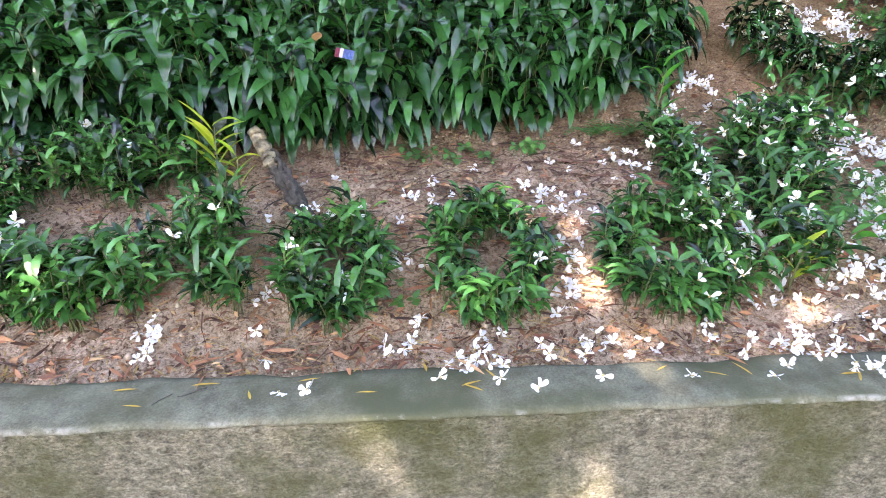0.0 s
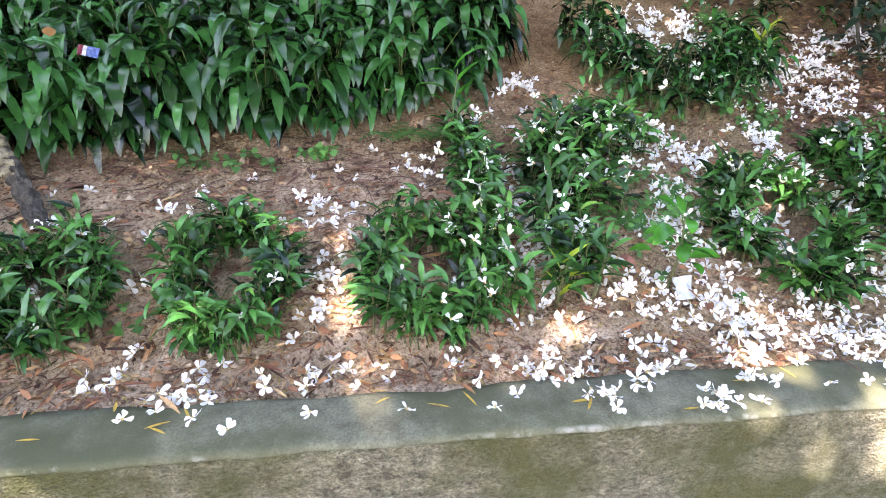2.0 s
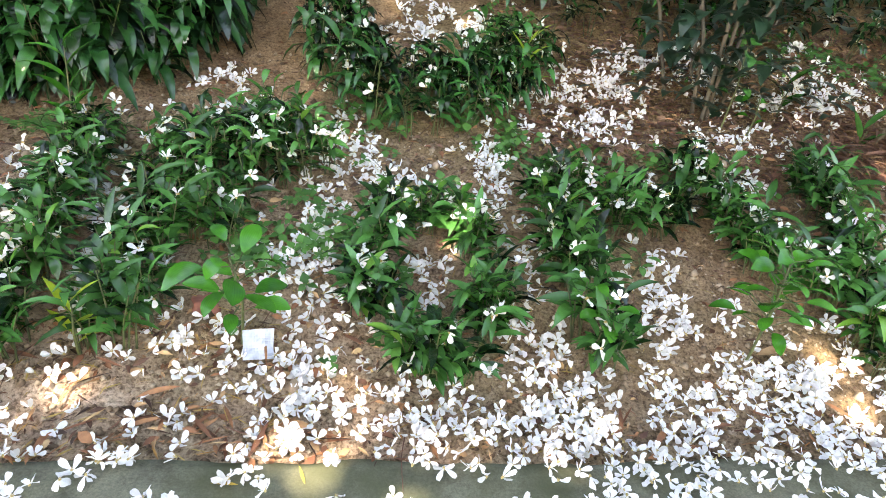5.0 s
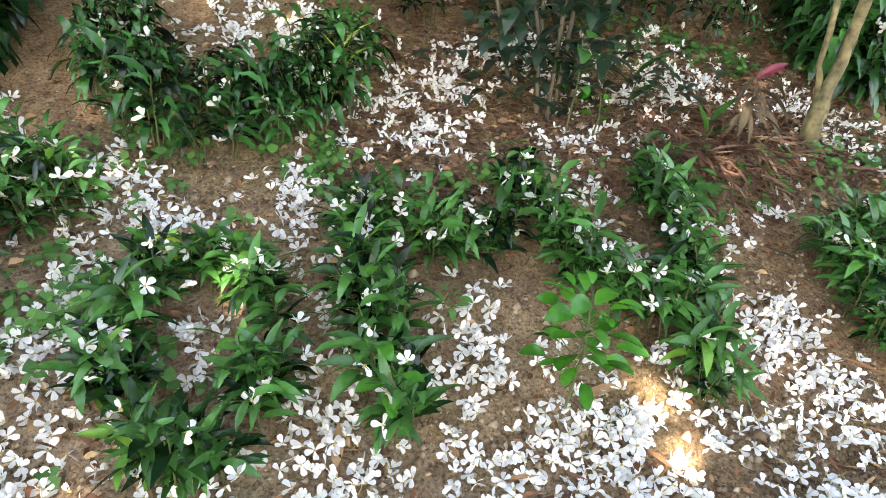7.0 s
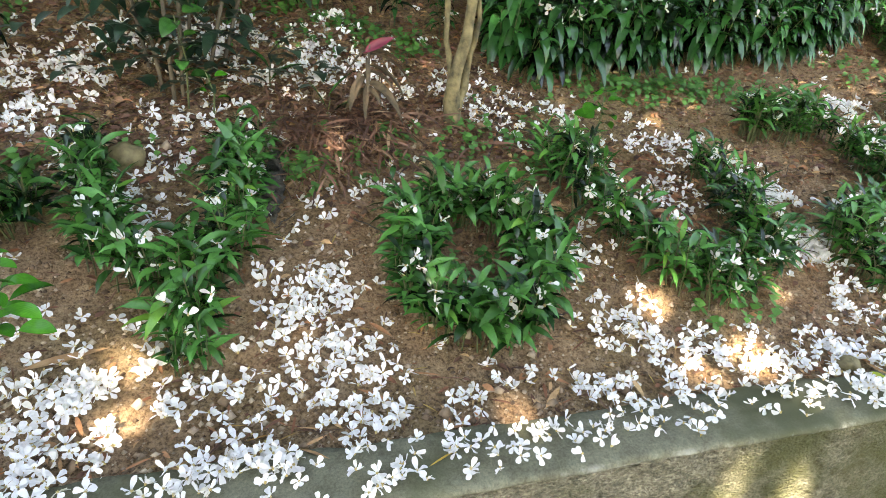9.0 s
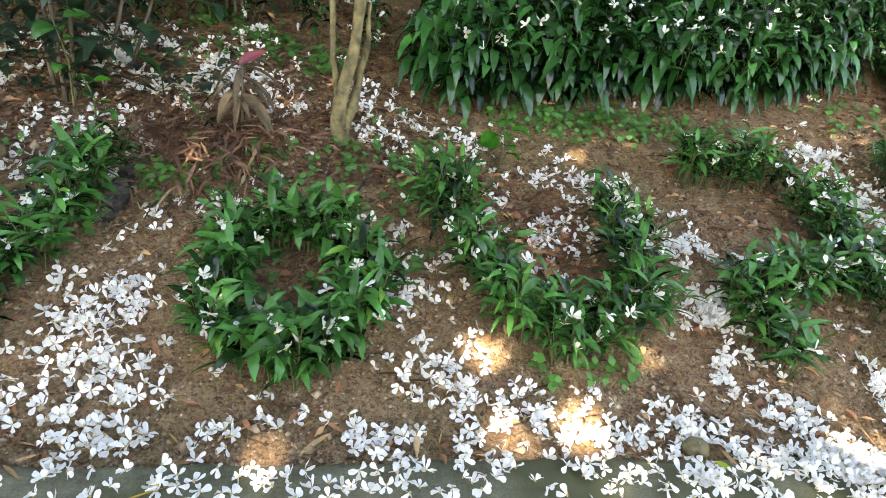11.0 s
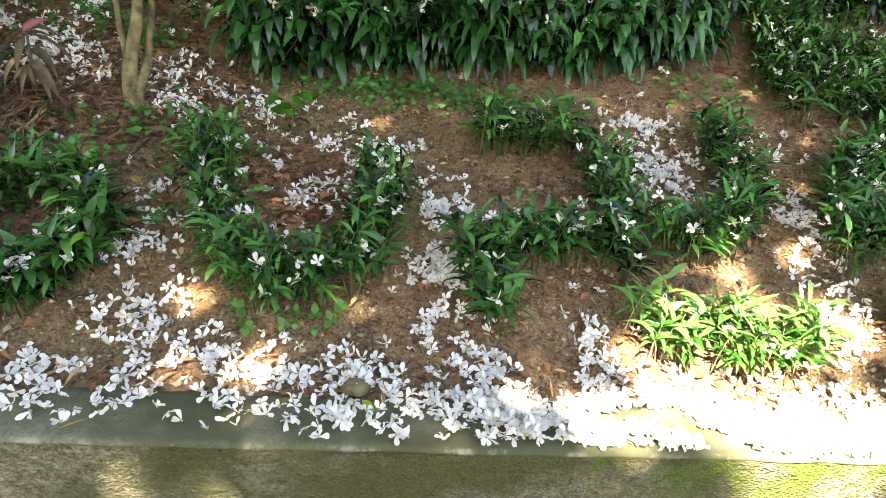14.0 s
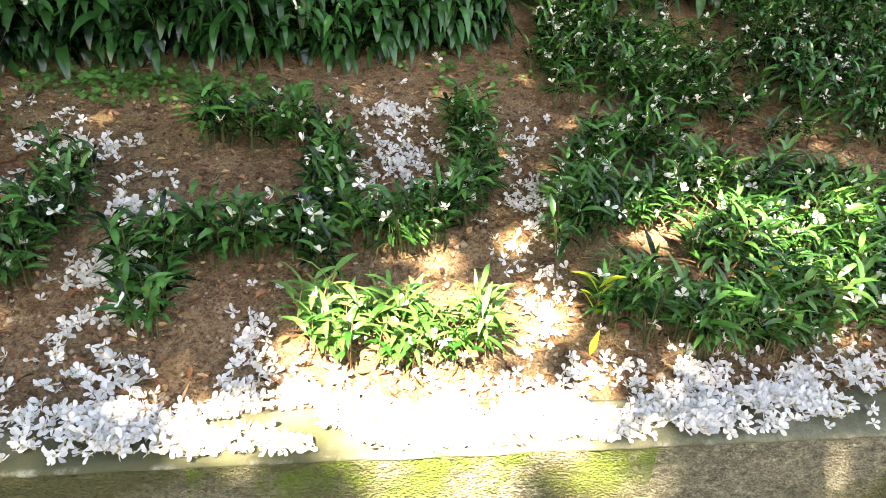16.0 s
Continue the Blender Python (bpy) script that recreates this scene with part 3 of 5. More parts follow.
def drift(x, y, rx, ry, n):
    """n fallen flowers strewn over an oval on the ground."""
    for _ in range(n if n < 4 else round(n * (1.3 if 3.2 < x < 3.6 and y < 1.8 else 1.65 if x < 4.95 else 1.5))):
        a, q = rnd.uniform(0, 6.283), abs(rnd.gauss(0, 0.95)) if n > 6 else rnd.random() * 1.1
        fx, fy = x + rx * q * math.cos(a), y + ry * q * math.sin(a)
        if n > 12 and noise.noise((fx * 9, fy * 9, 2.5)) < -0.28:
            continue
        fy = max(fy, 0.984 + rnd.random() * 0.02)
        near = [(i, j) for i in (-1, 0, 1) for j in (-1, 0, 1)]
        cx, cy = int(fx / 0.026), int(fy / 0.026)
        if fx < 4.95 and rnd.random() < 0.7 and any(math.hypot(fx - u, fy - v) < 0.022 for i, j in near for u, v in taken.get((cx + i, cy + j), ())):
            continue
        taken.setdefault((cx, cy), []).append((fx, fy))
        lift = rnd.random() * min(0.014, 0.00006 * n / max(0.004, rx * ry))
        m = lie(rnd, fx, fy, lift)
        if fy < 1.145 and len(coping_flowers) < 290:
            coping_flowers.append(m)
        else:
            flower_heap.setdefault(int(fx + 2), Shape()).join(rnd.choice(FLOWERS), m)


drift(-0.68, 1.23, 0.02, 0.05, 4)
drift(-0.68, 1.32, 0.01, 0.01, 1)
drift(-0.61, 1.47, 0.02, 0.02, 1)
drift(-0.44, 1.69, 0.02, 0.01, 2)
drift(-0.42, 1.29, 0.01, 0.01, 1)
drift(-0.41, 1.42, 0.04, 0.06, 5)
drift(-0.38, 1.18, 0.01, 0.01, 1)
drift(-0.32, 1.04, 0.02, 0.03, 3)
drift(-0.3, 1.71, 0.05, 0.02, 6)
drift(-0.25, 1.06, 0.01, 0.01, 1)
drift(-0.06, 1.21, 0.02, 0.05, 5)
drift(0, 1.23, 0.03, 0.04, 4)
drift(0, 1.53, 0.06, 0.04, 4)
drift(0.01, 1.31, 0.03, 0.01, 3)
drift(0.02, 1.78, 0.01, 0.02, 2)
drift(0.06, 1.09, 0.01, 0.01, 1)
drift(0.07, 1.84, 0.02, 0.02, 2)
drift(0.08, 1.17, 0.01, 0.01, 1)
drift(0.13, 1.09, 0.01, 0.01, 1)
drift(0.17, 1.2, 0.06, 0.04, 8)
drift(0.19, 1.12, 0.01, 0.01, 1)
drift(0.2, 1.07, 0.01, 0.01, 1)
drift(0.29, 1.03, 0.01, 0.01, 1)
drift(0.33, 1.22, 0.01, 0.01, 1)
drift(0.45, 1.77, 0.1, 0.08, 12)
drift(0.46, 1.07, 0.01, 0.01, 1)
drift(0.46, 1.19, 0.07, 0.03, 12)
drift(0.46, 1.42, 0.04, 0.1, 14)
drift(0.49, 1.55, 0.05, 0.06, 5)
drift(0.56, 1.16, 0.01, 0.01, 1)
drift(0.64, 1.18, 0.02, 0.02, 2)
drift(0.67, 1.05, 0.01, 0.01, 1)
drift(0.75, 1.96, 0.08, 0.06, 6)
drift(0.81, 1.23, 0.03, 0.03, 5)
drift(0.85, 1.13, 0.01, 0.01, 1)
drift(0.86, 1.04, 0.01, 0.01, 1)
drift(0.91, 1.2, 0.01, 0.01, 1)
drift(0.93, 1.07, 0.01, 0.02, 1)
drift(1.03, 1.17, 0.07, 0.04, 18)
drift(1.03, 1.86, 0.04, 0.21, 24)
drift(1.07, 1.54, 0.05, 0.16, 34)
drift(1.08, 1.13, 0.03, 0.02, 3)
drift(1.13, 1.06, 0.05, 0.03, 5)
drift(1.15, 1, 0.01, 0.01, 1)
drift(1.22, 1.09, 0.04, 0.03, 6)
drift(1.26, 2.42, 0.11, 0.06, 30)
drift(1.3, 1.13, 0.04, 0.02, 6)
drift(1.34, 1.42, 0.07, 0.05, 28)
drift(1.39, 1.35, 0.04, 0.03, 6)
drift(1.4, 1.02, 0.04, 0.04, 7)
drift(1.43, 1.21, 0.06, 0.05, 14)
drift(1.52, 1.11, 0.02, 0.02, 3)
drift(1.55, 1.66, 0.04, 0.08, 6)
drift(1.58, 1.05, 0.01, 0.01, 1)
drift(1.6, 1.63, 0.05, 0.08, 24)
drift(1.61, 1.19, 0.08, 0.05, 22)
drift(1.61, 1.35, 0.09, 0.06, 48)
drift(1.62, 2.21, 0.06, 0.14, 36)
drift(1.73, 2.04, 0.1, 0.08, 32)
drift(1.82, 2.89, 0.15, 0.11, 40)
drift(1.87, 1.65, 0.06, 0.06, 18)
drift(1.92, 1.54, 0.04, 0.06, 14)
drift(2.11, 2.07, 0.06, 0.14, 36)
drift(2.15, 1, 0.08, 0.05, 24)
drift(2.15, 1.25, 0.07, 0.11, 35)
drift(2.16, 2.95, 0.14, 0.11, 30)
drift(2.17, 1.4, 0.03, 0.09, 32)
drift(2.17, 1.69, 0.07, 0.07, 20)
drift(2.35, 1, 0.08, 0.06, 26)
drift(2.36, 1.22, 0.09, 0.08, 32)
drift(2.49, 2.33, 0.09, 0.07, 20)
drift(2.5, 1.32, 0.11, 0.05, 42)
drift(2.52, 2.28, 0.16, 0.05, 20)
drift(2.55, 1.5, 0.12, 0.12, 74)
drift(2.57, 1.22, 0.1, 0.11, 44)
drift(2.66, 2.56, 0.19, 0.18, 64)
drift(2.79, 1.24, 0.07, 0.08, 52)
drift(2.86, 1.36, 0.1, 0.07, 62)
drift(2.95, 1.23, 0.06, 0.06, 28)
drift(3, 2.04, 0.08, 0.15, 14)
drift(3.05, 1.74, 0.05, 0.06, 8)
drift(3.1, 2.68, 0.12, 0.14, 22)
drift(3.18, 1.12, 0.08, 0.04, 24)
drift(3.27, 1.07, 0.04, 0.04, 9)
drift(3.28, 2.13, 0.07, 0.05, 6)
drift(3.32, 1.25, 0.11, 0.08, 48)
drift(3.33, 1.5, 0.08, 0.09, 50)
drift(3.34, 1.52, 0.09, 0.04, 28)
drift(3.38, 1.61, 0.11, 0.09, 42)
drift(3.4, 1.87, 0.1, 0.1, 10)
drift(3.41, 1.61, 0.06, 0.08, 22)
drift(3.42, 2.55, 0.15, 0.1, 26)
drift(3.43, 1.4, 0.1, 0.06, 20)
drift(3.44, 1.01, 0.03, 0.03, 8)
drift(3.44, 1.39, 0.11, 0.07, 40)
drift(3.44, 2.6, 0.11, 0.11, 18)
drift(3.48, 1.31, 0.1, 0.06, 24)
drift(3.51, 1.04, 0.05, 0.04, 10)
drift(3.55, 1.19, 0.11, 0.05, 30)
drift(3.64, 1.02, 0.01, 0.02, 2)
drift(3.64, 2.41, 0.06, 0.07, 8)
drift(3.66, 1.07, 0.05, 0.04, 6)
drift(3.76, 1.03, 0.02, 0.02, 3)
drift(3.77, 1.21, 0.16, 0.05, 48)
drift(3.82, 1.09, 0.08, 0.04, 10)
drift(3.95, 1.03, 0.02, 0.01, 2)
drift(4.01, 2.44, 0.09, 0.13, 24)
drift(4.03, 1.18, 0.05, 0.03, 8)
drift(4.11, 1.1, 0.07, 0.05, 6)
drift(4.13, 1.84, 0.07, 0.05, 6)
drift(4.14, 1.65, 0.06, 0.06, 10)
drift(4.18, 2.29, 0.13, 0.09, 22)
drift(4.24, 1.41, 0.08, 0.1, 48)
drift(4.26, 1.27, 0.1, 0.09, 44)
drift(4.31, 1.1, 0.08, 0.05, 8)
drift(4.4, 2.29, 0.06, 0.05, 6)
drift(4.42, 2.23, 0.09, 0.06, 10)
drift(4.45, 1.28, 0.1, 0.07, 28)
drift(4.51, 1.1, 0.04, 0.03, 5)
drift(4.55, 2.02, 0.1, 0.09, 14)
drift(4.59, 1.23, 0.09, 0.05, 24)
drift(4.6, 1.07, 0.06, 0.04, 6)
drift(4.63, 2.15, 0.15, 0.08, 24)
drift(4.68, 1.78, 0.15, 0.12, 28)
drift(4.8, 1.05, 0.08, 0.06, 9)
drift(4.83, 1.23, 0.12, 0.07, 44)
drift(5.01, 1.41, 0.08, 0.11, 20)
drift(5.07, 1.32, 0.09, 0.05, 16)
drift(5.12, 1.75, 0.09, 0.15, 20)
drift(5.2, 1.26, 0.09, 0.06, 20)
drift(5.23, 1.11, 0.17, 0.1, 100)
drift(5.3, 1, 0.12, 0.04, 20)
drift(5.47, 1.12, 0.12, 0.12, 80)
drift(5.47, 1.35, 0.1, 0.09, 28)
drift(5.67, 1.16, 0.19, 0.12, 130)
drift(5.97, 1.12, 0.23, 0.1, 190)
drift(5.98, 2.09, 0.09, 0.08, 16)
drift(6.03, 2.4, 0.16, 0.09, 22)
drift(6.32, 1.43, 0.08, 0.11, 44)
drift(6.33, 1.69, 0.08, 0.05, 14)
drift(6.42, 1.18, 0.1, 0.12, 50)
drift(6.48, 2.27, 0.15, 0.1, 12)
drift(6.64, 1.06, 0.14, 0.08, 60)
drift(6.68, 1.23, 0.15, 0.08, 64)
drift(6.97, 1.09, 0.17, 0.09, 54)
drift(7.06, 1.2, 0.16, 0.08, 50)
drift(7.14, 1.6, 0.08, 0.05, 10)
drift(7.3, 1.24, 0.1, 0.11, 44)
# strays
drift(3.3, 2.5, 0.55, 0.28, 120)
drift(3.0, 2.25, 0.35, 0.12, 60)
drift(2.45, 2.45, 0.3, 0.2, 90)
drift(2.6, 1.35, 0.5, 0.15, 60)
drift(4.15, 2.35, 0.2, 0.12, 40)
drift(2.05, 2.75, 0.25, 0.2, 110)
drift(1.1, 1.7, 0.12, 0.35, 30)
drift(1.5, 1.65, 0.18, 0.25, 50)
drift(4.7, 2.05, 0.25, 0.15, 40)
drift(5.0, 3.0, 0.8, 0.3, 60)
drift(5.9, 2.2, 0.25, 0.2, 30)
drift(5.6, 1.08, 0.45, 0.09, 110)
drift(6.2, 1.1, 0.4, 0.1, 150)
drift(6.8, 1.12, 0.5, 0.1, 100)
drift(3.1, 1.1, 0.4, 0.1, 60)
drift(2.4, 1.1, 0.5, 0.08, 50)
drift(0.2, 1.75, 0.5, 0.15, 14)
drift(0.6, 1.7, 0.25, 0.2, 24)
# more
drift(2.2, 1.25, 0.55, 0.1, 110)
drift(3.0, 1.3, 0.35, 0.15, 90)
drift(1.9, 1.2, 0.3, 0.07, 45)
drift(3.6, 1.21, 0.35, 0.07, 70)
drift(4.05, 1.2, 0.3, 0.05, 36)
drift(5.03, 1.65, 0.06, 0.25, 50)
drift(4.15, 1.55, 0.06, 0.25, 40)
drift(6.36, 1.8, 0.07, 0.35, 50)
drift(5.95, 2.05, 0.2, 0.2, 40)
drift(1.06, 1.6, 0.05, 0.3, 36)
drift(1.6, 1.3, 0.3, 0.12, 60)
drift(2.12, 1.5, 0.05, 0.25, 30)
drift(2.5, 1.6, 0.12, 0.12, 30)
drift(2.95, 1.85, 0.1, 0.15, 24)
drift(1.4, 2.2, 0.15, 0.06, 40)
drift(4.0, 1.06, 0.5, 0.05, 36)
drift(4.8, 1.06, 0.35, 0.06, 40)
drift(4.6, 1.85, 0.15, 0.2, 30)
drift(4.25, 2.3, 0.3, 0.1, 40)
drift(1.6, 1.75, 0.07, 0.3, 80)
drift(1.63, 2.1, 0.08, 0.12, 40)
drift(1.8, 1.95, 0.12, 0.06, 30)
drift(2.13, 2.0, 0.07, 0.15, 50)
drift(5.2, 1.12, 0.3, 0.1, 90)
drift(2.25, 1.2, 0.5, 0.12, 60)
drift(5.09, 1.8, 0.05, 0.07, 30)
drift(5.14, 1.7, 0.05, 0.06, 30)
drift(5.07, 1.58, 0.045, 0.06, 28)
drift(5.0, 1.48, 0.04, 0.05, 22)
drift(4.6, 1.88, 0.12, 0.14, 34)
drift(4.15, 1.72, 0.1, 0.08, 12)
drift(3.62, 1.95, 0.12, 0.05, 12)
drift(4.16, 1.62, 0.1, 0.04, 10)
drift(3.25, 2.05, 0.06, 0.05, 14)
drift(-0.68, 1.28, 0.04, 0.03, 6)
drift(-0.27, 1.46, 0.03, 0.06, 6)
drift(2.6, 2.55, 0.1, 0.05, 30)
drift(2.52, 2.38, 0.1, 0.06, 34)
drift(3.1, 2.62, 0.12, 0.05, 26)
drift(3.24, 2.54, 0.08, 0.05, 24)
drift(3.51, 2.5, 0.07, 0.06, 30)
drift(1.08, 1.62, 0.04, 0.2, 24)
drift(5.1, 1.68, 0.05, 0.14, 40)
drift(5.02, 1.5, 0.05, 0.1, 24)
drift(0.47, 1.45, 0.04, 0.1, 12)
drift(2.81, 2.7, 0.12, 0.08, 50)
drift(3.0, 2.78, 0.12, 0.08, 50)
drift(3.16, 2.7, 0.12, 0.07, 50)
drift(3.4, 2.62, 0.12, 0.07, 50)
drift(3.62, 2.52, 0.08, 0.07, 34)
drift(3.76, 2.36, 0.06, 0.05, 16)
drift(3.56, 2.8, 0.12, 0.06, 26)
drift(2.64, 2.56, 0.1, 0.1, 36)
drift(2.47, 2.3, 0.1, 0.08, 26)
drift(4.17, 2.3, 0.08, 0.06, 26)
drift(4.88, 2.16, 0.08, 0.05, 22)
drift(4.8, 2.17, 0.06, 0.06, 18)
drift(5.9, 2.4, 0.1, 0.04, 30)
drift(5.92, 2.12, 0.08, 0.05, 26)
drift(5.09, 1.84, 0.06, 0.05, 20)
drift(6.42, 1.95, 0.05, 0.1, 24)
drift(2.9, 1.95, 0.08, 0.12, 16)
drift(1.9, 2.82, 0.1, 0.07, 44)
drift(2.08, 2.83, 0.08, 0.06, 34)
drift(2.88, 1.37, 0.08, 0.06, 40)
drift(2.96, 1.26, 0.1, 0.05, 36)
drift(2.98, 1.45, 0.03, 0.06, 14)
drift(4.36, 1.25, 0.06, 0.05, 26)
drift(4.6, 1.2, 0.1, 0.03, 30)
drift(1.22, 2.4, 0.07, 0.04, 26)
drift(5.75, 1.03, 0.12, 0.03, 60)
drift(6.0, 1.02, 0.12, 0.03, 60)
drift(5.9, 1.0, 0.35, 0.018, 80)
drift(6.15, 1.01, 0.25, 0.02, 60)
drift(6.65, 1.04, 0.15, 0.045, 70)
drift(6.95, 1.1, 0.15, 0.05, 44)
drift(5.75, 1.04, 0.3, 0.05, 130)
drift(6.1, 1.03, 0.25, 0.045, 120)
drift(6.4, 1.06, 0.2, 0.06, 70)
drift(5.35, 1.05, 0.16, 0.05, 40)


for px_, py_, pz_ in perches:
    flower_heap.setdefault(int(px_ + 2), Shape()).join(rnd.choice(FLOWERS), pose(px_, py_, pz_, rnd.gauss(0, 30), rnd.gauss(0, 30), rnd.uniform(0, 360)))
for heap in flower_heap.values():
    tagged(heap.object("fallen_flowers", [PETAL, FLOWER_EYE]), "white five-petalled flowers strewn thickly over the soil", "flowers", kind="stuff")
for m in coping_flowers:
    ob = tagged(empty("fallen_flower"), "single white fallen flower lying on the concrete coping", "flower", "fallen flowers on the coping")
    ob.matrix_basis = m
    for t in petal_turns(rnd, 0.06):
        pe = new("petal", rnd.choice(PETAL_MESHES))
        pe.parent, pe.matrix_basis = ob, t
    st = new("flower_centre", EYE_MESH)
    st.parent = ob


# ---- litter on the soil ----
def litter(name, label, category, mats, spots, make):
    s = Shape()
    for x, y in spots:
        make(s, x, y)
    return tagged(s.object(name, mats), label, category, kind="stuff")


def dead_leaf(s, x, y):
    a = rnd.uniform(0, 6.28)
    ln = rnd.uniform(0.012, 0.04)
    s.leaf((x, y, surface(x, y) + rnd.uniform(0.002, 0.012)), (math.cos(a), math.sin(a), rnd.uniform(-0.05, 0.35)), ln, ln * rnd.uniform(0.15, 0.5), rnd.uniform(0, 1.2), 0, rnd.uniform(-0.6, 0.9), 0.9, 3, rnd.uniform(-0.9, 0.9))


def broad_dead_leaf(s, x, y):
    a = rnd.uniform(0, 6.28)
    ln = rnd.uniform(0.035, 0.07)
    s.leaf((x, y, surface(x, y) + rnd.uniform(0.004, 0.02)), (math.cos(a), math.sin(a), rnd.uniform(0, 0.5)), ln, ln * rnd.uniform(0.35, 0.6), rnd.uniform(0.2, 1.0), 0, rnd.uniform(-0.3, 0.5), 0.9, 4, rnd.uniform(-0.5, 0.5))


def mid_dead_leaf(s, x, y):
    a = rnd.uniform(0, 6.28)
    ln = rnd.uniform(0.018, 0.045)
    s.leaf((x, y, surface(x, y) + rnd.uniform(0.003, 0.014)), (math.cos(a), math.sin(a), rnd.uniform(0, 0.6)), ln, ln * rnd.uniform(0.25, 0.55), rnd.uniform(0.2, 1.4), 0, rnd.uniform(-0.4, 0.8), 0.9, 3, rnd.uniform(-0.8, 0.8))


def dead_strip(s, x, y):
    a = rnd.gauss(-1.4, 0.8)
    ln = rnd.uniform(0.05, 0.14)
    s.leaf((x, y, surface(x, y) + rnd.uniform(0.004, 0.05)), (math.cos(a), math.sin(a), rnd.uniform(-0.5, 0.5)), ln, ln * rnd.uniform(0.04, 0.11), rnd.uniform(0, 0.9), 0, 0.4, 0.8, 4, rnd.uniform(-0.8, 0.8))


def needle(s, x, y):
    a = rnd.uniform(0, 6.28)
    s.leaf((x, y, surface(x, y) + rnd.uniform(0.002, 0.008)), (math.cos(a), math.sin(a), rnd.uniform(0, 0.15)), rnd.uniform(0.025, 0.07), rnd.uniform(0.002, 0.005), rnd.uniform(0, 0.3), 0, 0.2, 0.9, 3)


def flat_strip(s, x, y):
    a = rnd.gauss(0, 0.9)
    ln = rnd.uniform(0.035, 0.1)
    s.leaf((x, y, surface(x, y) + rnd.uniform(0.004, 0.012)), (math.cos(a), math.sin(a), rnd.uniform(0, 0.25)), ln, ln * rnd.uniform(0.06, 0.17), rnd.uniform(0, 0.4), 0, rnd.uniform(-0.3, 0.5), 0.9, 4, rnd.uniform(-0.5, 0.5))


def twig_bit(s, x, y):
    a, ln, z = rnd.uniform(0, 6.28), rnd.uniform(0.04, 0.16), surface(x, y) + 0.004
    pts = [(x, y, z)]
    for _ in range(3):
        a += rnd.gauss(0, 0.25)
        x, y = x + ln / 3 * math.cos(a), y + ln / 3 * math.sin(a)
        pts.append((x, y, max(surface(x, y), surface(x, y) + rnd.gauss(0.005, 0.004))))
    s.tube(pts, (0.0018, 0.0016, 0.0012, 0.0007), 4, 0)


def clod(s, x, y):
    crumb(s, x, y, 1.9)


def crumb(s, x, y, size=1.0):
    r = size * rnd.choice((0.002, 0.003, 0.003, 0.004, 0.005, 0.006, 0.009)) * rnd.uniform(0.7, 1.2)
    z = surface(x, y)
    b = len(s.v)
    for q in ((1, 0, 0), (0, 1, 0), (-1, 0, 0), (0, -1, 0), (0.2, 0.1, 1), (0, 0, -0.6)):
        s.v.append(tuple(p + r * c * rnd.uniform(0.6, 1.3) for p, c in zip((x, y, z + r * 0.3), q)))
        s.uv.append((0, 0))
    for i in range(4):
        s.f += [(b + i, b + (i + 1) % 4, b + 4), (b + (i + 1) % 4, b + i, b + 5)]
        s.s += [0, 0]


def spread(n, x0, x1, y0, y1):
    return [(rnd.uniform(x0, x1), y0 + (y1 - y0) * rnd.random() ** 1.2) for _ in range(n)]


litter("leaf_litter", "small curled reddish-brown dead leaves on the soil", "leaf litter", [LITTER], spread(5200, -2, 8.8, 1.15, 2.6) + spread(4800, -2, 9.2, 2.0, 4.2) + spread(1100, 2.2, 4.2, 2.1, 2.9) + spread(1500, -1, 1.9, 1.15, 1.9) + spread(500, 4.4, 4.85, 1.55, 2.2) + spread(2600, 4, 9, 1.9, 3.4) + spread(260, 4.4, 4.85, 1.6, 2.2), dead_leaf)
litter("dead_leaf_heap", "heap of dry reddish-brown leaf strips by the tree", "leaf litter", [HEAP], [(rnd.gauss(3.47, 0.16), rnd.gauss(2.18, 0.1)) for _ in range(760)], dead_strip)
litter("dead_leaf_heap", "large orange-brown dead leaves inside a hedge", "leaf litter", [LITTER], [(rnd.gauss(4.62, 0.1), rnd.gauss(1.85, 0.13)) for _ in range(110)], broad_dead_leaf)
litter("leaf_litter", "curled brown dead leaves over the upper slope", "leaf litter", [LITTER], spread(2600, 3.9, 9, 1.75, 3.1) + spread(500, 1.0, 4.0, 1.9, 3.0), mid_dead_leaf)
litter("dead_leaf_heap", "red-brown dead leaves between the hedges", "leaf litter", [LITTER], [(rnd.gauss(7.45, 0.13), rnd.gauss(2.5, 0.16)) for _ in range(420)], mid_dead_leaf)
litter("dead_leaf_heap", "dry brown leaves piled on the upper slope", "leaf litter", [LITTER], [(rnd.gauss(7.65, 0.16), rnd.gauss(2.35, 0.2)) for _ in range(220)] + [(rnd.gauss(2.7, 0.3), rnd.gauss(2.3, 0.12)) for _ in range(220)], dead_leaf)
litter("leaf_strips", "flat orange-brown dead leaf strips along the coping", "leaf litter", [LITTER], spread(420, -1.4, 1.7, 1.15, 1.5) + spread(260, -1.0, 1.0, 1.4, 2.0) + spread(200, 1.7, 8.2, 1.15, 1.5), flat_strip)
litter("leaf_litter", "curled brown dead leaves between hedge letters", "leaf litter", [LITTER], spread(380, -1.2, 1.6, 1.15, 1.9) + spread(420, 3.1, 4.6, 1.5, 2.3) + spread(420, 4.6, 8.0, 1.2, 2.0) + spread(300, 2.2, 4.2, 2.4, 3.1), mid_dead_leaf)
# dead leaves, dark and dense so the upper slope reads as shaded
litter("leaf_mould", "dark dead leaves laid thick to deepen shade on the upper soil", "leaf litter", [HEAP], spread(3600, 1.8, 9, 1.95, 3.2) + spread(6500, 2.2, 4.3, 2.05, 3.2) + spread(500, -1.5, 1.8, 1.9, 2.3), mid_dead_leaf)
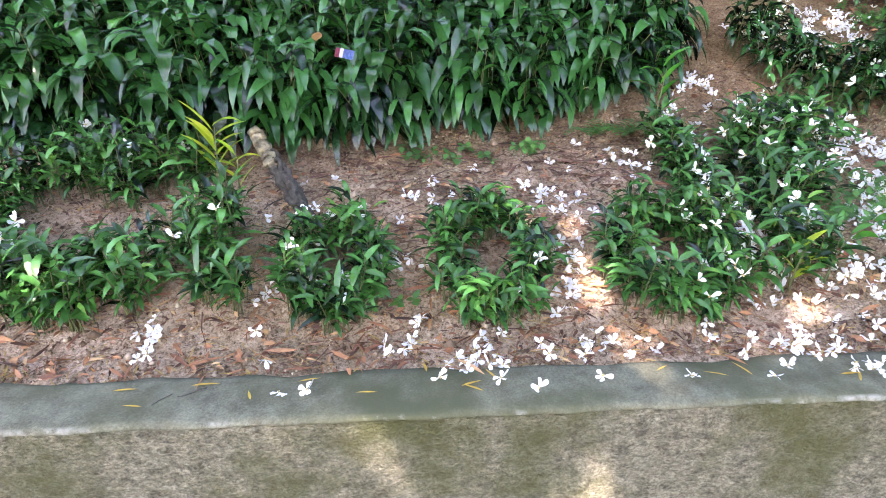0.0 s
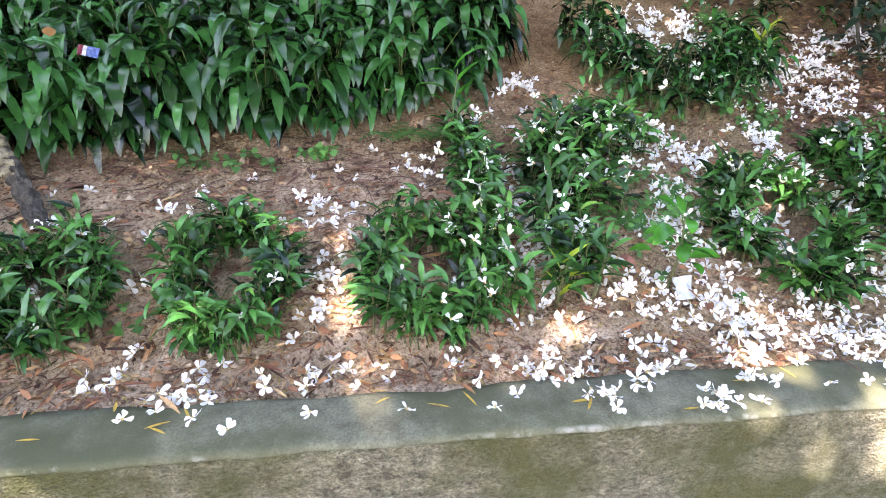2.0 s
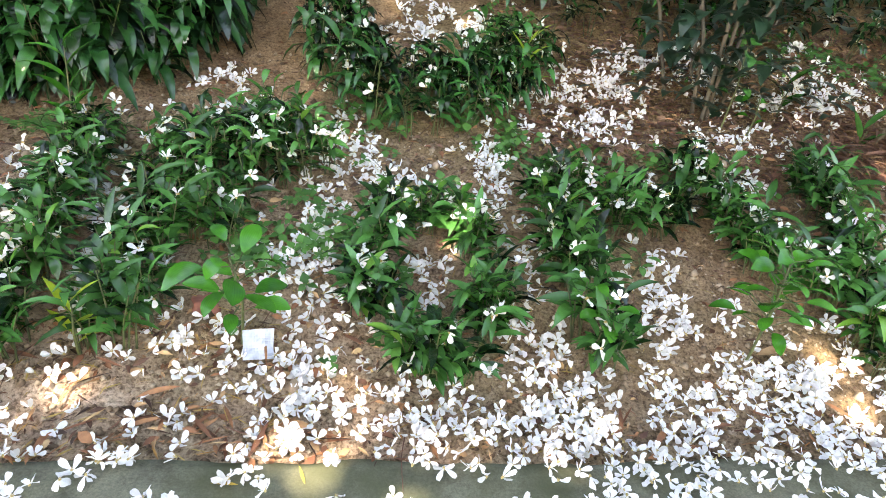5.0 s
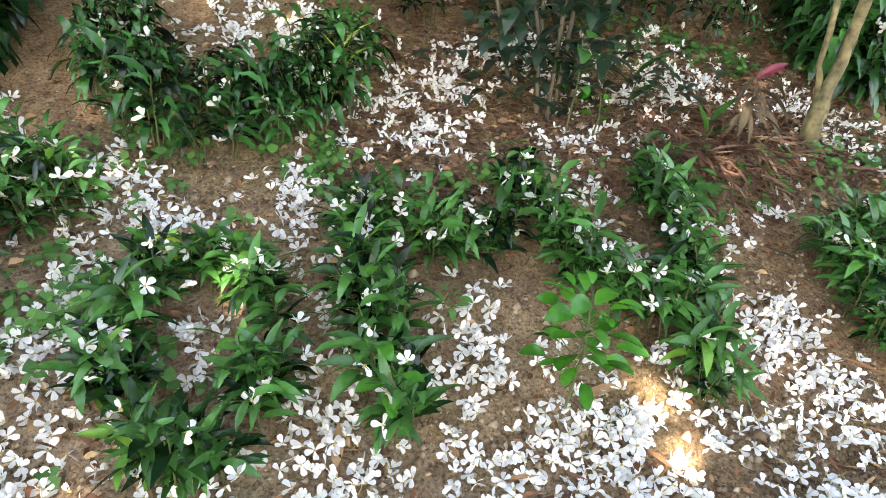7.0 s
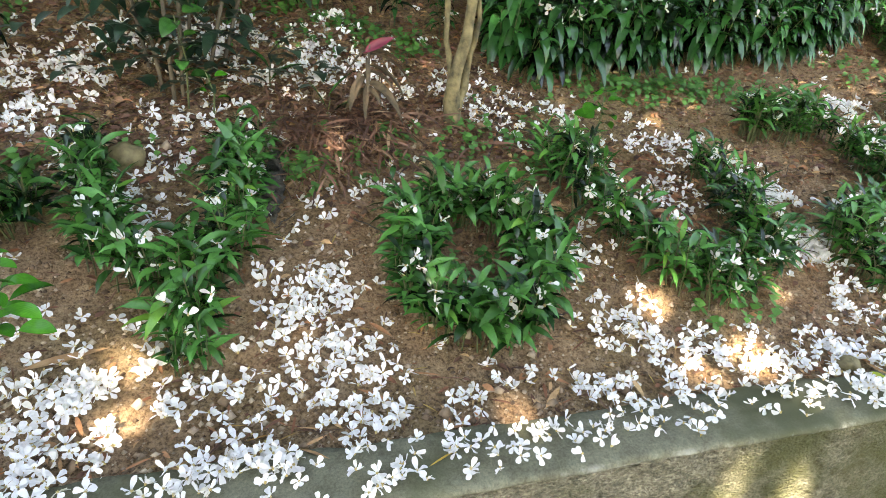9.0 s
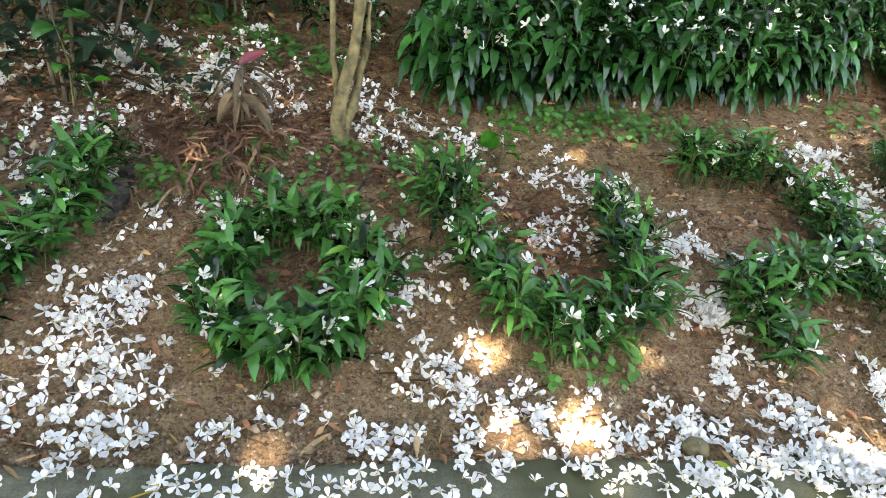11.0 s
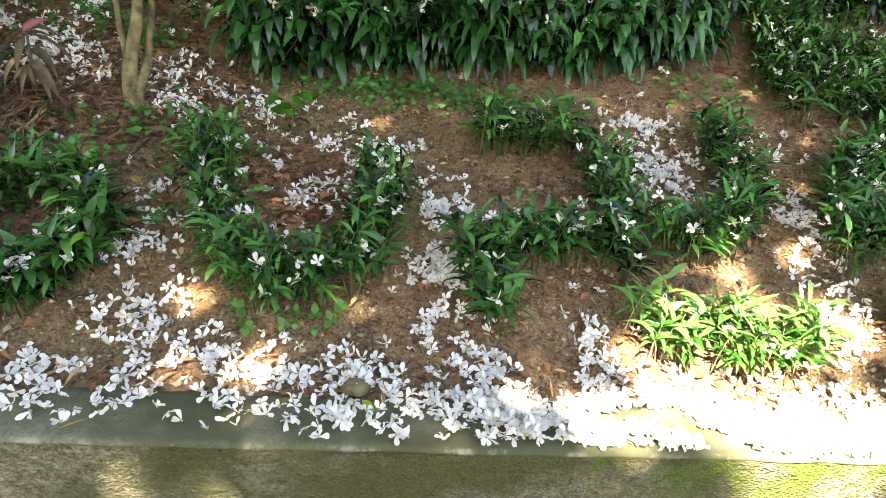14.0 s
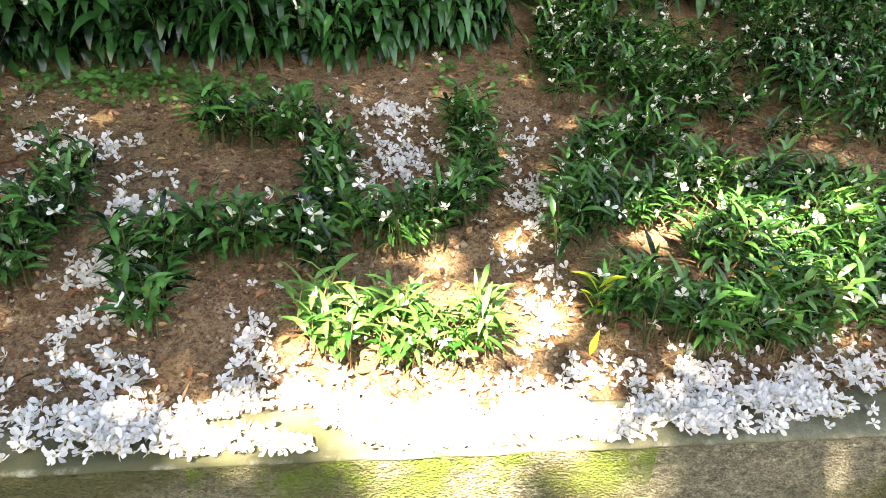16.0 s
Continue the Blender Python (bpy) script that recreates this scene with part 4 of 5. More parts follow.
litter("dead_twigs", "thin dry brown twigs strewn on the soil", "twigs", [HEAP], spread(300, -1.4, 8.4, 1.16, 2.6) + [(rnd.gauss(3.5, 0.2), rnd.gauss(2.15, 0.1)) for _ in range(70)], twig_bit)
litter("leaf_strips", "dark red-brown leaf strips between the small rings", "leaf litter", [HEAP], spread(620, -0.5, 1.0, 1.55, 2.0) + spread(320, -0.3, 0.9, 1.95, 2.18), flat_strip)
litter("dry_blades", "dry tan blades lodged in the sunlit hedge", "leaf litter", [TAN_BLADE], spread(260, 6.6, 7.6, 1.4, 2.0), dead_strip)
litter("straw_strips", "pale tan leaf blades on the dead leaf heap", "leaf litter", [TAN_BLADE], [(rnd.gauss(3.5, 0.16), rnd.gauss(2.17, 0.08)) for _ in range(90)], dead_strip)
litter("soil_clods", "loose lumps of brown soil between the plants", "soil", [CLOD], spread(2600, -1.6, 8.3, 1.17, 2.5), clod)
litter("needle_litter", "thin straw-coloured leaf slivers on the soil", "leaf litter", [STRAW], spread(1100, -2, 1.6, 1.15, 1.8) + spread(700, 1.6, 8.6, 1.15, 2.6), needle)
litter("soil_crumbs", "loose crumbs of brown soil and grit", "soil", [CLOD], spread(40000, -1.8, 8.4, 1.145, 2.6), crumb)


# dark scraps at each plant's foot, put in for the shade beneath it
litter("bed_litter", "skirt of dark leaf scraps deepening the shade under hedge plants", "leaf litter", [HEAP], [(fx + rnd.gauss(0, 0.03), max(1.16, fy - 0.02 + rnd.gauss(0, 0.045))) for fx, fy in feet for _ in range(3)], dead_leaf)


def round_leaf(s, x, y):
    a, h, big = rnd.uniform(0, 6.28), rnd.uniform(0.01, 0.04), rnd.choice((0.8, 1.0, 1.3))
    s.tube([(x, y, surface(x, y)), (x, y, surface(x, y) + h)], (0.0008, 0.0006), 3, 0, False)
    for k in range(3):
        q = a + 2.09 * k
        s.leaf((x, y, surface(x, y) + h), (math.cos(q), 0.7 * math.sin(q), 0.7 * math.sin(q) + 0.1), big * rnd.uniform(0.016, 0.028), big * rnd.uniform(0.018, 0.028), 0.5, 0, 0.1, 0.6, 3)


def cover(x, y, rx, ry, n):
    litter("ground_cover", "patch of small round-leaved green weeds on soil", "weeds", [COVER_LEAF], [(rnd.gauss(x, rx), rnd.gauss(y, ry)) for _ in range(n)], round_leaf)


for c in ((4.98, 2.5, 0.3, 0.06, 150), (4.2, 2.1, 0.12, 0.1, 50), (3.5, 2.05, 0.2, 0.05, 40), (1.8, 1.62, 0.07, 0.08, 30), (1.46, 1.66, 0.1, 0.06, 45), (1.75, 2.28, 0.1, 0.08, 50), (2.1, 2.3, 0.06, 0.08, 40), (2.6, 2.05, 0.15, 0.06, 40),
          (0.44, 2.03, 0.03, 0.02, 10), (0.0, 2.03, 0.03, 0.02, 12), (0.25, 2.0, 0.12, 0.04, 14), (1.55, 1.85, 0.1, 0.08, 30), (3.82, 1.6, 0.08, 0.06, 20), (6.3, 2.7, 0.15, 0.06, 40), (2.3, 2.9, 0.08, 0.06, 60), (3.6, 2.7, 0.3, 0.1, 60), (4.6, 1.38, 0.1, 0.03, 12), (3.24, 1.85, 0.03, 0.025, 12), (3.34, 2.04, 0.04, 0.04, 14), (3.35, 2.9, 0.08, 0.05, 50), (3.61, 2.76, 0.06, 0.05, 30), (3.84, 2.64, 0.05, 0.05, 30), (3.69, 2.12, 0.06, 0.03, 16), (2.75, 2.1, 0.08, 0.04, 24), (3.98, 2.15, 0.05, 0.04, 16), (4.15, 1.74, 0.05, 0.03, 8), (-0.8, 1.45, 0.06, 0.03, 10), (-0.05, 1.38, 0.03, 0.02, 6), (1.6, 1.72, 0.05, 0.04, 24), (1.88, 1.88, 0.06, 0.05, 26), (2.2, 2.2, 0.05, 0.06, 26), (4.75, 2.46, 0.2, 0.05, 60), (5.3, 2.5, 0.15, 0.04, 40), (3.45, 2.0, 0.12, 0.06, 24)):
    cover(*c)


# ---- single plants ----
def broad_sapling(x, y, h, n, size, mats, label, blunt=1.1, broad=0.52):
    ob = tagged(empty("sapling"), label, "sapling")
    t = Shape()
    z = surface(x, y)
    t.tube([(x, y, z - 0.01), (x + 0.01, y - 0.01, z + h * 0.55), (x - 0.01, y - 0.03, z + h)], (0.004, 0.003, 0.002), 5, 0)
    for i in range(n):
        f = 0.35 + 0.65 * i / (n - 1)
        a = 2.4 * i + rnd.uniform(-0.3, 0.3)
        ln = size * rnd.uniform(0.75, 1.15)
        p = Vector((x, y - 0.02 * f, z + h * f))
        way = Vector((math.cos(a), math.sin(a), rnd.uniform(0.1, 0.7)))
        q = p + way.normalized() * (rnd.choice((0.015, 0.045, 0.07)) if n > 14 else 0.02)
        t.tube([p, q], (0.0018, 0.0014), 4, 0)
        s = Shape()
        s.leaf(q, way, ln, ln * broad * rnd.uniform(0.9, 1.12), rnd.uniform(0.6, 1.5), 0, 0.22, blunt, 8, rnd.uniform(-0.6, 0.6), 0.75)
        s.object("leaf", mats, ob)
    t.object("stem", [STEM], ob)
    return ob


broad_sapling(1.46, 1.43, 0.24, 16, 0.08, [LIME_LEAF], "young sapling with broad glossy bright green leaves")
broad_sapling(2.69, 1.4, 0.31, 34, 0.074, [LIME_LEAF], "young sapling with broad shiny green leaves amid flowers")
broad_sapling(4.5, 2.2, 0.19, 8, 0.075, [LIME_LEAF], "small sapling with rounded lime-green leaves", 0.75, 0.85)
broad_sapling(3.1, 2.3, 0.16, 5, 0.06, [LIME_LEAF], "small green seedling beside the dark shrub")
broad_sapling(3.02, 2.34, 0.3, 9, 0.09, [LEAF], "sapling with broad mid-green leaves under the shrub", 0.8)
broad_sapling(2.3, 1.42, 0.16, 7, 0.07, [LIME_LEAF], "light green seedling at the foot of a hedge")
broad_sapling(2.47, 1.66, 0.07, 7, 0.035, [COVER_LEAF], "tiny fern-like weed on bare soil")


def shoot(x, y, h, n, ln, mats, label):
    ob = tagged(empty("shoot"), label, "plant")
    t = Shape()
    z = surface(x, y)
    t.tube([(x, y, z - 0.01), (x, y - 0.005, z + h * 0.5), (x + 0.01, y - 0.01, z + h)], (0.004, 0.003, 0.0015), 5, 0)
    for i in range(n):
        f = 0.25 + 0.75 * i / (n - 1)
        a = 3.14 * i + rnd.uniform(-0.5, 0.5)
        s = Shape()
        s.leaf((x, y, z + h * f), (math.cos(a), math.sin(a) * 0.5, rnd.uniform(0.6, 1.8)), ln * rnd.uniform(0.7, 1.1), ln * 0.24, rnd.uniform(0.3, 1.3), 0, 0.3, 0.8, 5)
        s.object("leaf", mats, ob)
    t.object("stem", [STEM], ob)


shoot(-0.62, 1.84, 0.22, 11, 0.13, [YELLOW_LEAF], "upright yellow-green shoot beside a charred stump")
shoot(-0.55, 1.8, 0.14, 6, 0.1, [YELLOW_LEAF], "short yellowing shoot beside a charred stump")
shoot(1.12, 1.4, 0.14, 5, 0.1, [YELLOW_LEAF], "slim upright yellow-green shoot")
shoot(0.9, 2.02, 0.31, 9, 0.14, [LIME_LEAF], "tall shoot with long striped lime leaves")
shoot(6.47, 1.4, 0.15, 8, 0.1, [YELLOW_LEAF], "bright yellow-green shoot in the sun")
shoot(7.02, 1.42, 0.15, 7, 0.09, [YELLOW_LEAF], "yellowing shoot among the hedge plants")
shoot(1.86, 1.78, 0.12, 4, 0.08, [YELLOW_LEAF], "yellow-leaved shoot among flowers")
shoot(2.27, 2.45, 0.2, 5, 0.12, [YELLOW_LEAF], "shoot with drooping orange-yellow leaves")
shoot(3.29, 2.43, 0.12, 3, 0.17, [LEAF], "broad upright green blade among fallen flowers")
shoot(3.47, 2.2, 0.1, 3, 0.14, [LEAF], "broad upright green blade by the leaf heap")
shoot(7.8, 2.42, 0.22, 7, 0.13, [LEAF], "pale green shoot with hanging leaves")


def fern(x, y):
    ob = tagged(empty("fern"), "small green fern with feathery fronds", "fern")
    z = surface(x, y)
    for k in range(6):
        s = Shape()
        a = -2.6 + 0.75 * k
        p, d = Vector((x, y, z)), Vector((math.cos(a), math.sin(a) * 0.8, 1.3))
        pts = [p]
        for i in range(8):
            d = (d + Vector((0, 0, -0.2))).normalized()
            p = p + d * 0.018
            pts.append(p)
            side = d.cross(Vector((0, 0, 1))).normalized()
            for o in (-1, 1):
                s.leaf(p, side * o + d * 0.5, 0.046 * (1 - i / 10), 0.014, 0.4, 0, 0.1, 0.8, 2)
        s.tube(pts, [0.001] * len(pts), 3, 0)
        s.object("frond", [COVER_LEAF], ob)


fern(0.83, 2.12)
fern(0.7, 2.12)
fern(5.0, 2.52)


def dark_shrub(x, y):
    z = surface(x, y)
    ob = tagged(empty("shrub"), "spindly shrub with broad dark blue-green leaves", "shrub")
    for k, (dx, dy, h) in enumerate(((-0.1, 0.05, 0.62), (0.0, 0.0, 0.75), (0.08, 0.05, 0.8), (0.3, 0.2, 0.75), (0.42, 0.5, 0.9), (-0.25, 0.45, 0.85), (0.1, 0.6, 1.0))):
        t, s = Shape(), Shape()
        pts = [(x + dx * 0.3, y + dy * 0.3, z - 0.02), (x + dx * 0.6, y + dy * 0.6, z + h * 0.45), (x + dx * 1.6, y + dy, z + h)]
        t.tube(pts, (0.008, 0.007, 0.004), 6, 0)
        stem = t.object("stem", [GREY_BARK], ob)
        for i in range(58):
            f = 0.3 + 0.7 * rnd.random()
            p = Vector(pts[1]).lerp(Vector(pts[2]), f * 2 - 1) + Vector((rnd.gauss(0, 0.12), rnd.gauss(-0.02, 0.1), rnd.gauss(0.02, 0.09)))
            a = rnd.uniform(0, 6.28)
            s.leaf(p, (math.cos(a), math.sin(a), rnd.uniform(-0.6, 0.5)), rnd.uniform(0.075, 0.12), rnd.uniform(0.036, 0.055), 1.2, 0, 0.15, 0.65, 5)
        for i in range(16):
            a = rnd.uniform(0, 6.28)
            s.leaf((x + dx + rnd.gauss(0, 0.1), y + rnd.gauss(-0.02, 0.05), z + rnd.uniform(0.06, 0.25)), (math.cos(a), math.sin(a), 0.2), rnd.uniform(0.06, 0.09), 0.04, 1.0, 0, 0.15, 0.65, 5)
        s.object("leaves", [DARK_LEAF], ob)


dark_shrub(2.97, 2.4)
dark_shrub(3.45, 2.95)
dark_shrub(2.5, 3.1)


def small_tree():
    x, y = 3.92, 2.24
    z = surface(x, y)
    ob = tagged(empty("tree"), "slender tree with several mottled pale trunks", "tree")
    stems = (([(0, 0, -0.05), (0.0, 0.0, 0.12), (0.045, 0.02, 0.35), (0.1, 0.05, 0.8), (0.16, 0.1, 1.8), (0.1, 0.1, 2.8)], (0.04, 0.024, 0.019, 0.017, 0.014, 0.01)),
             ([(0.0, 0, 0.1), (-0.025, 0.03, 0.28), (-0.05, 0.06, 0.7), (-0.2, 0.1, 1.7)], (0.014, 0.01, 0.009, 0.007)),
             ([(0.02, 0, 0.05), (0.06, 0.04, 0.2), (0.09, 0.04, 0.36), (0.085, 0.06, 0.5)], (0.02, 0.014, 0.01, 0.004)))
    for pts, rad in stems:
        t = Shape()
        fine_pts, fine_rad = [], []
        for i in range(len(pts) - 1):
            for k in range(4):
                f = k / 4
                fine_pts.append(Vector(pts[i]).lerp(Vector(pts[i + 1]), f) + Vector((x + rnd.gauss(0, 0.003), y + rnd.gauss(0, 0.003), z)))
                fine_rad.append((rad[i] + (rad[i + 1] - rad[i]) * f) * rnd.uniform(0.9, 1.12))
        t.tube(fine_pts, fine_rad, 9, 0)
        t.object("trunk", [BARK], ob)
    s = Shape()
    for _ in range(2200):
        a, q = rnd.uniform(0, 6.28), rnd.random() ** 0.5
        s.leaf((x + 1.3 * q * math.cos(a), y + 0.5 + 1.0 * q * math.sin(a), z + 2.3 + rnd.gauss(0, 0.35)), (math.cos(a), math.sin(a), rnd.uniform(-0.6, 0.4)), 0.14, 0.07, 0.6, 0, 0.2, 0.7, 2)
    s.object("crown", [CROWN_LEAF], ob)


small_tree()


def red_plant():
    x, y = 3.6, 2.2
    z = surface(x, y)
    ob = tagged(empty("red_leaf_plant"), "plant with one upright magenta leaf and withered brown leaves", "plant")
    s = Shape()
    s.tube([(x, y, z - 0.01), (x + 0.01, y, z + 0.27)], (0.006, 0.004), 6, 0)
    s.object("stem", [GREY_BARK], ob)
    s = Shape()
    s.leaf((x - 0.01, y, z + 0.24), (0.8, -0.1, 0.6), 0.115, 0.032, 0.4, 0, 0.5, 0.9, 6, 1.2)
    s.object("red_leaf", [RED_LEAF], ob)
    s = Shape()
    for k in range(14):
        a = rnd.uniform(-3.0, 0.2)
        s.leaf((x, y, z + rnd.uniform(0.12, 0.25)), (math.cos(a) * 0.5, math.sin(a) * 0.4, rnd.uniform(-0.5, 0.3)), rnd.uniform(0.1, 0.2), rnd.uniform(0.018, 0.034), 1.6, 0, rnd.uniform(0.2, 0.9), 0.7, 6, rnd.uniform(-0.9, 0.9))
    s.object("dead_leaf", [plain_material("withered_leaf", (0.035, 0.028, 0.016), (0.12, 0.085, 0.05), 40)], ob)


red_plant()


# ---- stump, stone, paper and scraps ----
def blob(name, x, y, z, sx, sy, sz, mat, label, category, rough=0.25, seed=1.0):
    bm = bmesh.new()
    bmesh.ops.create_icosphere(bm, subdivisions=3, radius=1)
    for v in bm.verts:
        v.co *= 1 + rough * noise.noise(v.co * 1.4 + Vector((seed, 0, 0))) + 0.08 * noise.noise(v.co * 5)
        v.co = Vector((v.co.x * sx, v.co.y * sy, v.co.z * sz))
    me = bpy.data.meshes.new(name)
    bm.to_mesh(me)
    bm.free()
    me.materials.append(mat)
    me.polygons.foreach_set("use_smooth", [True] * len(me.polygons))
    ob = new(name, me)
    ob.location = (x, y, z)
    return tagged(ob, label, category)


def leaning_log():
    ob = tagged(empty("stump"), "leaning charred stump with a bleached broken side", "stump")
    a, b = Vector((-0.34, 1.72, 0.83)), Vector((-0.52, 1.95, 1.06))
    n = 18
    for name, mat, f0, f1, thick in (("charred_core", CHARRED, 0.0, 0.8, 0.019), ("bleached_wood", BLEACHED, 0.55, 1.02, 0.025)):
        s = Shape()
        pts = [a.lerp(b, f0 + (f1 - f0) * i / n) + Vector((rnd.gauss(0, 0.003), rnd.gauss(0, 0.003), rnd.gauss(0, 0.003))) for i in range(n + 1)]
        s.tube(pts, [thick * rnd.uniform(0.75, 1.2) * (0.55 if i in (0, n) else 1.0) for i in range(n + 1)], 9, 0)
        s.v = [tuple(Vector(q) + Vector((0.006, 0.006, 0.009)) * noise.noise(Vector(q) * 55)) for q in s.v]
        s.object(name, [mat], ob)
    for k in range(11):
        q = -0.95 + 0.23 * k
        o = Vector((math.cos(q), -0.45 * math.sin(q), 0.8 * math.sin(q))) * 0.027
        f0, f1 = rnd.uniform(-0.05, 0.1), rnd.uniform(0.85, 1.08) - 0.055 * k
        s = Shape()
        s.tube([a.lerp(b, f0 + (f1 - f0) * i / 12) + o + Vector((rnd.gauss(0, 0.004), rnd.gauss(0, 0.003), rnd.gauss(0, 0.004))) for i in range(13)], [0.0095 * rnd.uniform(0.5, 1.5) for _ in range(13)], 6, 0)
        s.object("charred_bark", [CHARRED], ob)


leaning_log()
blob("stone", 2.86, 2.08, surface(2.86, 2.08) + 0.03, 0.052, 0.042, 0.042, STONE, "rounded tan stone half sunk in the soil", "stone")
blob("brick_shard", 1.36, 1.52, surface(1.36, 1.52) + 0.01, 0.035, 0.03, 0.02, BRICK, "small shard of red brick on the soil", "brick", 0.5, 3.0)
blob("stone", 4.83, 1.17, 0.66, 0.035, 0.03, 0.018, STONE, "flat olive stone at the edge of the coping", "stone", 0.3, 5.0)


def fallen_log():
    s = Shape()
    n = 26
    a, b = Vector((3.26, 1.84, surface(3.26, 1.84) + 0.0)), Vector((3.3, 2.08, surface(3.3, 2.08) + 0.02))
    s.tube([a.lerp(b, i / n) + Vector((rnd.gauss(0, 0.004), 0, rnd.gauss(0, 0.004))) for i in range(n + 1)], [0.03 * rnd.uniform(0.7, 1.2) for _ in range(n + 1)], 14, 0)
    s.v = [tuple(Vector(q) * (1 + 0.004 * noise.noise(Vector(q) * 60))) for q in s.v]
    tagged(s.object("log", [CHARRED]), "short dark rotten log lying on the slope", "log")


fallen_log()


def sheet_of_paper():
    bm = bmesh.new()
    bmesh.ops.create_grid(bm, x_segments=10, y_segments=10, size=0.034)
    for v in bm.verts:
        v.co.z = 0.008 * noise.noise(v.co * 45) + 0.35 * max(0, v.co.x * 0.7 + v.co.y - 0.02)
    bmesh.ops.solidify(bm, geom=bm.faces[:], thickness=0.0008)
    me = bpy.data.meshes.new("paper")
    bm.to_mesh(me)
    bm.free()
    me.materials.append(PAPER)
    ob = new("paper", me)
    ob.matrix_basis = pose(1.5, 1.41, surface(1.5, 1.41) + 0.03, 48, 8, 18)
    tagged(ob, "crumpled scrap of white paper leaning among flowers", "paper")


sheet_of_paper()


def packet():
    ob = tagged(empty("wrapper"), "crumpled blue and white wrapper caught in the hedge", "wrapper")
    ob.matrix_basis = pose(-0.208, 1.965, 1.305, 62, 10, -8) @ Matrix.Diagonal((1.1, 0.75, 1, 1))
    for name, mat, x0, x1, dz in (("blue_panel", PACKET_BLUE, 0.004, 0.036, 0.0), ("white_panel", PACKET_WHITE, -0.006, 0.004, 0.001), ("pink_panel", RED_LEAF, -0.02, -0.006, 0.0), ("white_bar", PACKET_WHITE, 0.01, 0.03, -0.0045)):
        bm = bmesh.new()
        bmesh.ops.create_grid(bm, x_segments=8, y_segments=8, size=0.5)
        for v in bm.verts:
            v.co = Vector((x0 + (v.co.x + 0.5) * (x1 - x0), v.co.y * (0.006 if "bar" in name else 0.04), dz + 0.004 * noise.noise(v.co * 5)))
        bmesh.ops.solidify(bm, geom=bm.faces[:], thickness=0.002)
        me = bpy.data.meshes.new(name)
        bm.to_mesh(me)
        bm.free()
        me.materials.append(mat)
        p = new(name, me)
        p.parent = ob


packet()


def one_leaf(name, x, y, z, way, ln, wd, mats, label, category="leaf", droop=0.3):
    s = Shape()
    s.leaf((x, y, z), way, ln, wd, droop, 0, 0.2, 0.75, 6)
    tagged(s.object(name, mats), label, category)


DRY = plain_material("dry_leaf", (0.3, 0.16, 0.07), (0.46, 0.28, 0.15), 50, 0.7)
GOLD = plain_material("golden_leaf", (0.5, 0.36, 0.03), (0.7, 0.55, 0.05), 50, 0.6)
one_leaf("dead_leaf", -0.285, 1.95, 1.345, (0.2, -0.5, 0.5), 0.05, 0.035, [DRY], "curled brown dead leaf caught in the hedge")
one_leaf("yellow_leaf", 6.43, 1.29, surface(6.43, 1.29) + 0.02, (0.25, 0.2, 0.9), 0.08, 0.022, [GOLD], "golden yellow dead leaf standing on the soil")
one_leaf("yellow_leaf", -0.67, 1.54, surface(-0.67, 1.54) + 0.1, (0.6, 0.1, 0.6), 0.05, 0.016, [GOLD], "yellow leaf on a low hedge")
one_leaf("yellow_leaf", 8.05, 2.42, surface(8.05, 2.42) + 0.02, (0.9, 0.1, 0.1), 0.06, 0.03, [GOLD], "yellow leaf lying on dead leaves")
one_leaf("dead_leaf", 2.73, 1.42, surface(2.73, 1.42) + 0.012, (1, 0.25, 0.08), 0.17, 0.03, [DRY], "long tan dead leaf on the soil", droop=0.05)
one_leaf("dead_leaf", 2.18, 1.33, surface(2.18, 1.33) + 0.01, (0.1, 0.8, 0.3), 0.1, 0.025, [DRY], "pale dry leaf standing on edge", droop=0.1)
one_leaf("dead_leaf", -0.49, 1.62, surface(-0.49, 1.62) + 0.01, (0.8, 0.3, 0.1), 0.06, 0.03, [DRY], "brown dead leaf on the soil")
one_leaf("green_leaf", 4.85, 1.12, 0.662, (0.5, -0.6, 0.1), 0.05, 0.02, [YELLOW_LEAF], "fallen yellow-green leaf on the coping")


def sliver(x, y, deg, ln, label="thin yellow leaf sliver lying on the coping"):
    s = Shape()
    a = radians(deg)
    s.leaf((x, y, 0.659), (math.cos(a), math.sin(a), 0.06), ln, rnd.uniform(0.005, 0.008), 0.16, 0, 0.2, 0.8, 5)
    ob = tagged(s.object("leaf_sliver", [YELLOW_SLIVER]), label, "leaf", "yellow slivers on the coping")


for sx, sy, sd, sl in ((-0.71, 1.09, 5, 0.06), (-0.62, 1.03, 170, 0.045), (-0.53, 1.1, 4, 0.065), (-0.38, 1.04, 110, 0.035), (-0.28, 1.1, 12, 0.055), (-0.09, 1.05, 178, 0.05), (0.11, 1.06, 20, 0.055), (0.16, 1.04, 150, 0.05), (0.2, 1.08, 120, 0.05),
                       (0.03, 1.12, 100, 0.04), (0.6, 1.09, 30, 0.04), (0.77, 1.06, 160, 0.06), (0.83, 1.06, 115, 0.06), (1.05, 1.05, 2, 0.055), (1.08, 1.02, 60, 0.05), (1.3, 1.0, 0, 0.04), (1.52, 1.08, 175, 0.05), (1.64, 1.08, 110, 0.05), (3.56, 1.04, 25, 0.09), (4.2, 1.0, 35, 0.06)):
    sliver(sx, sy, sd, sl)


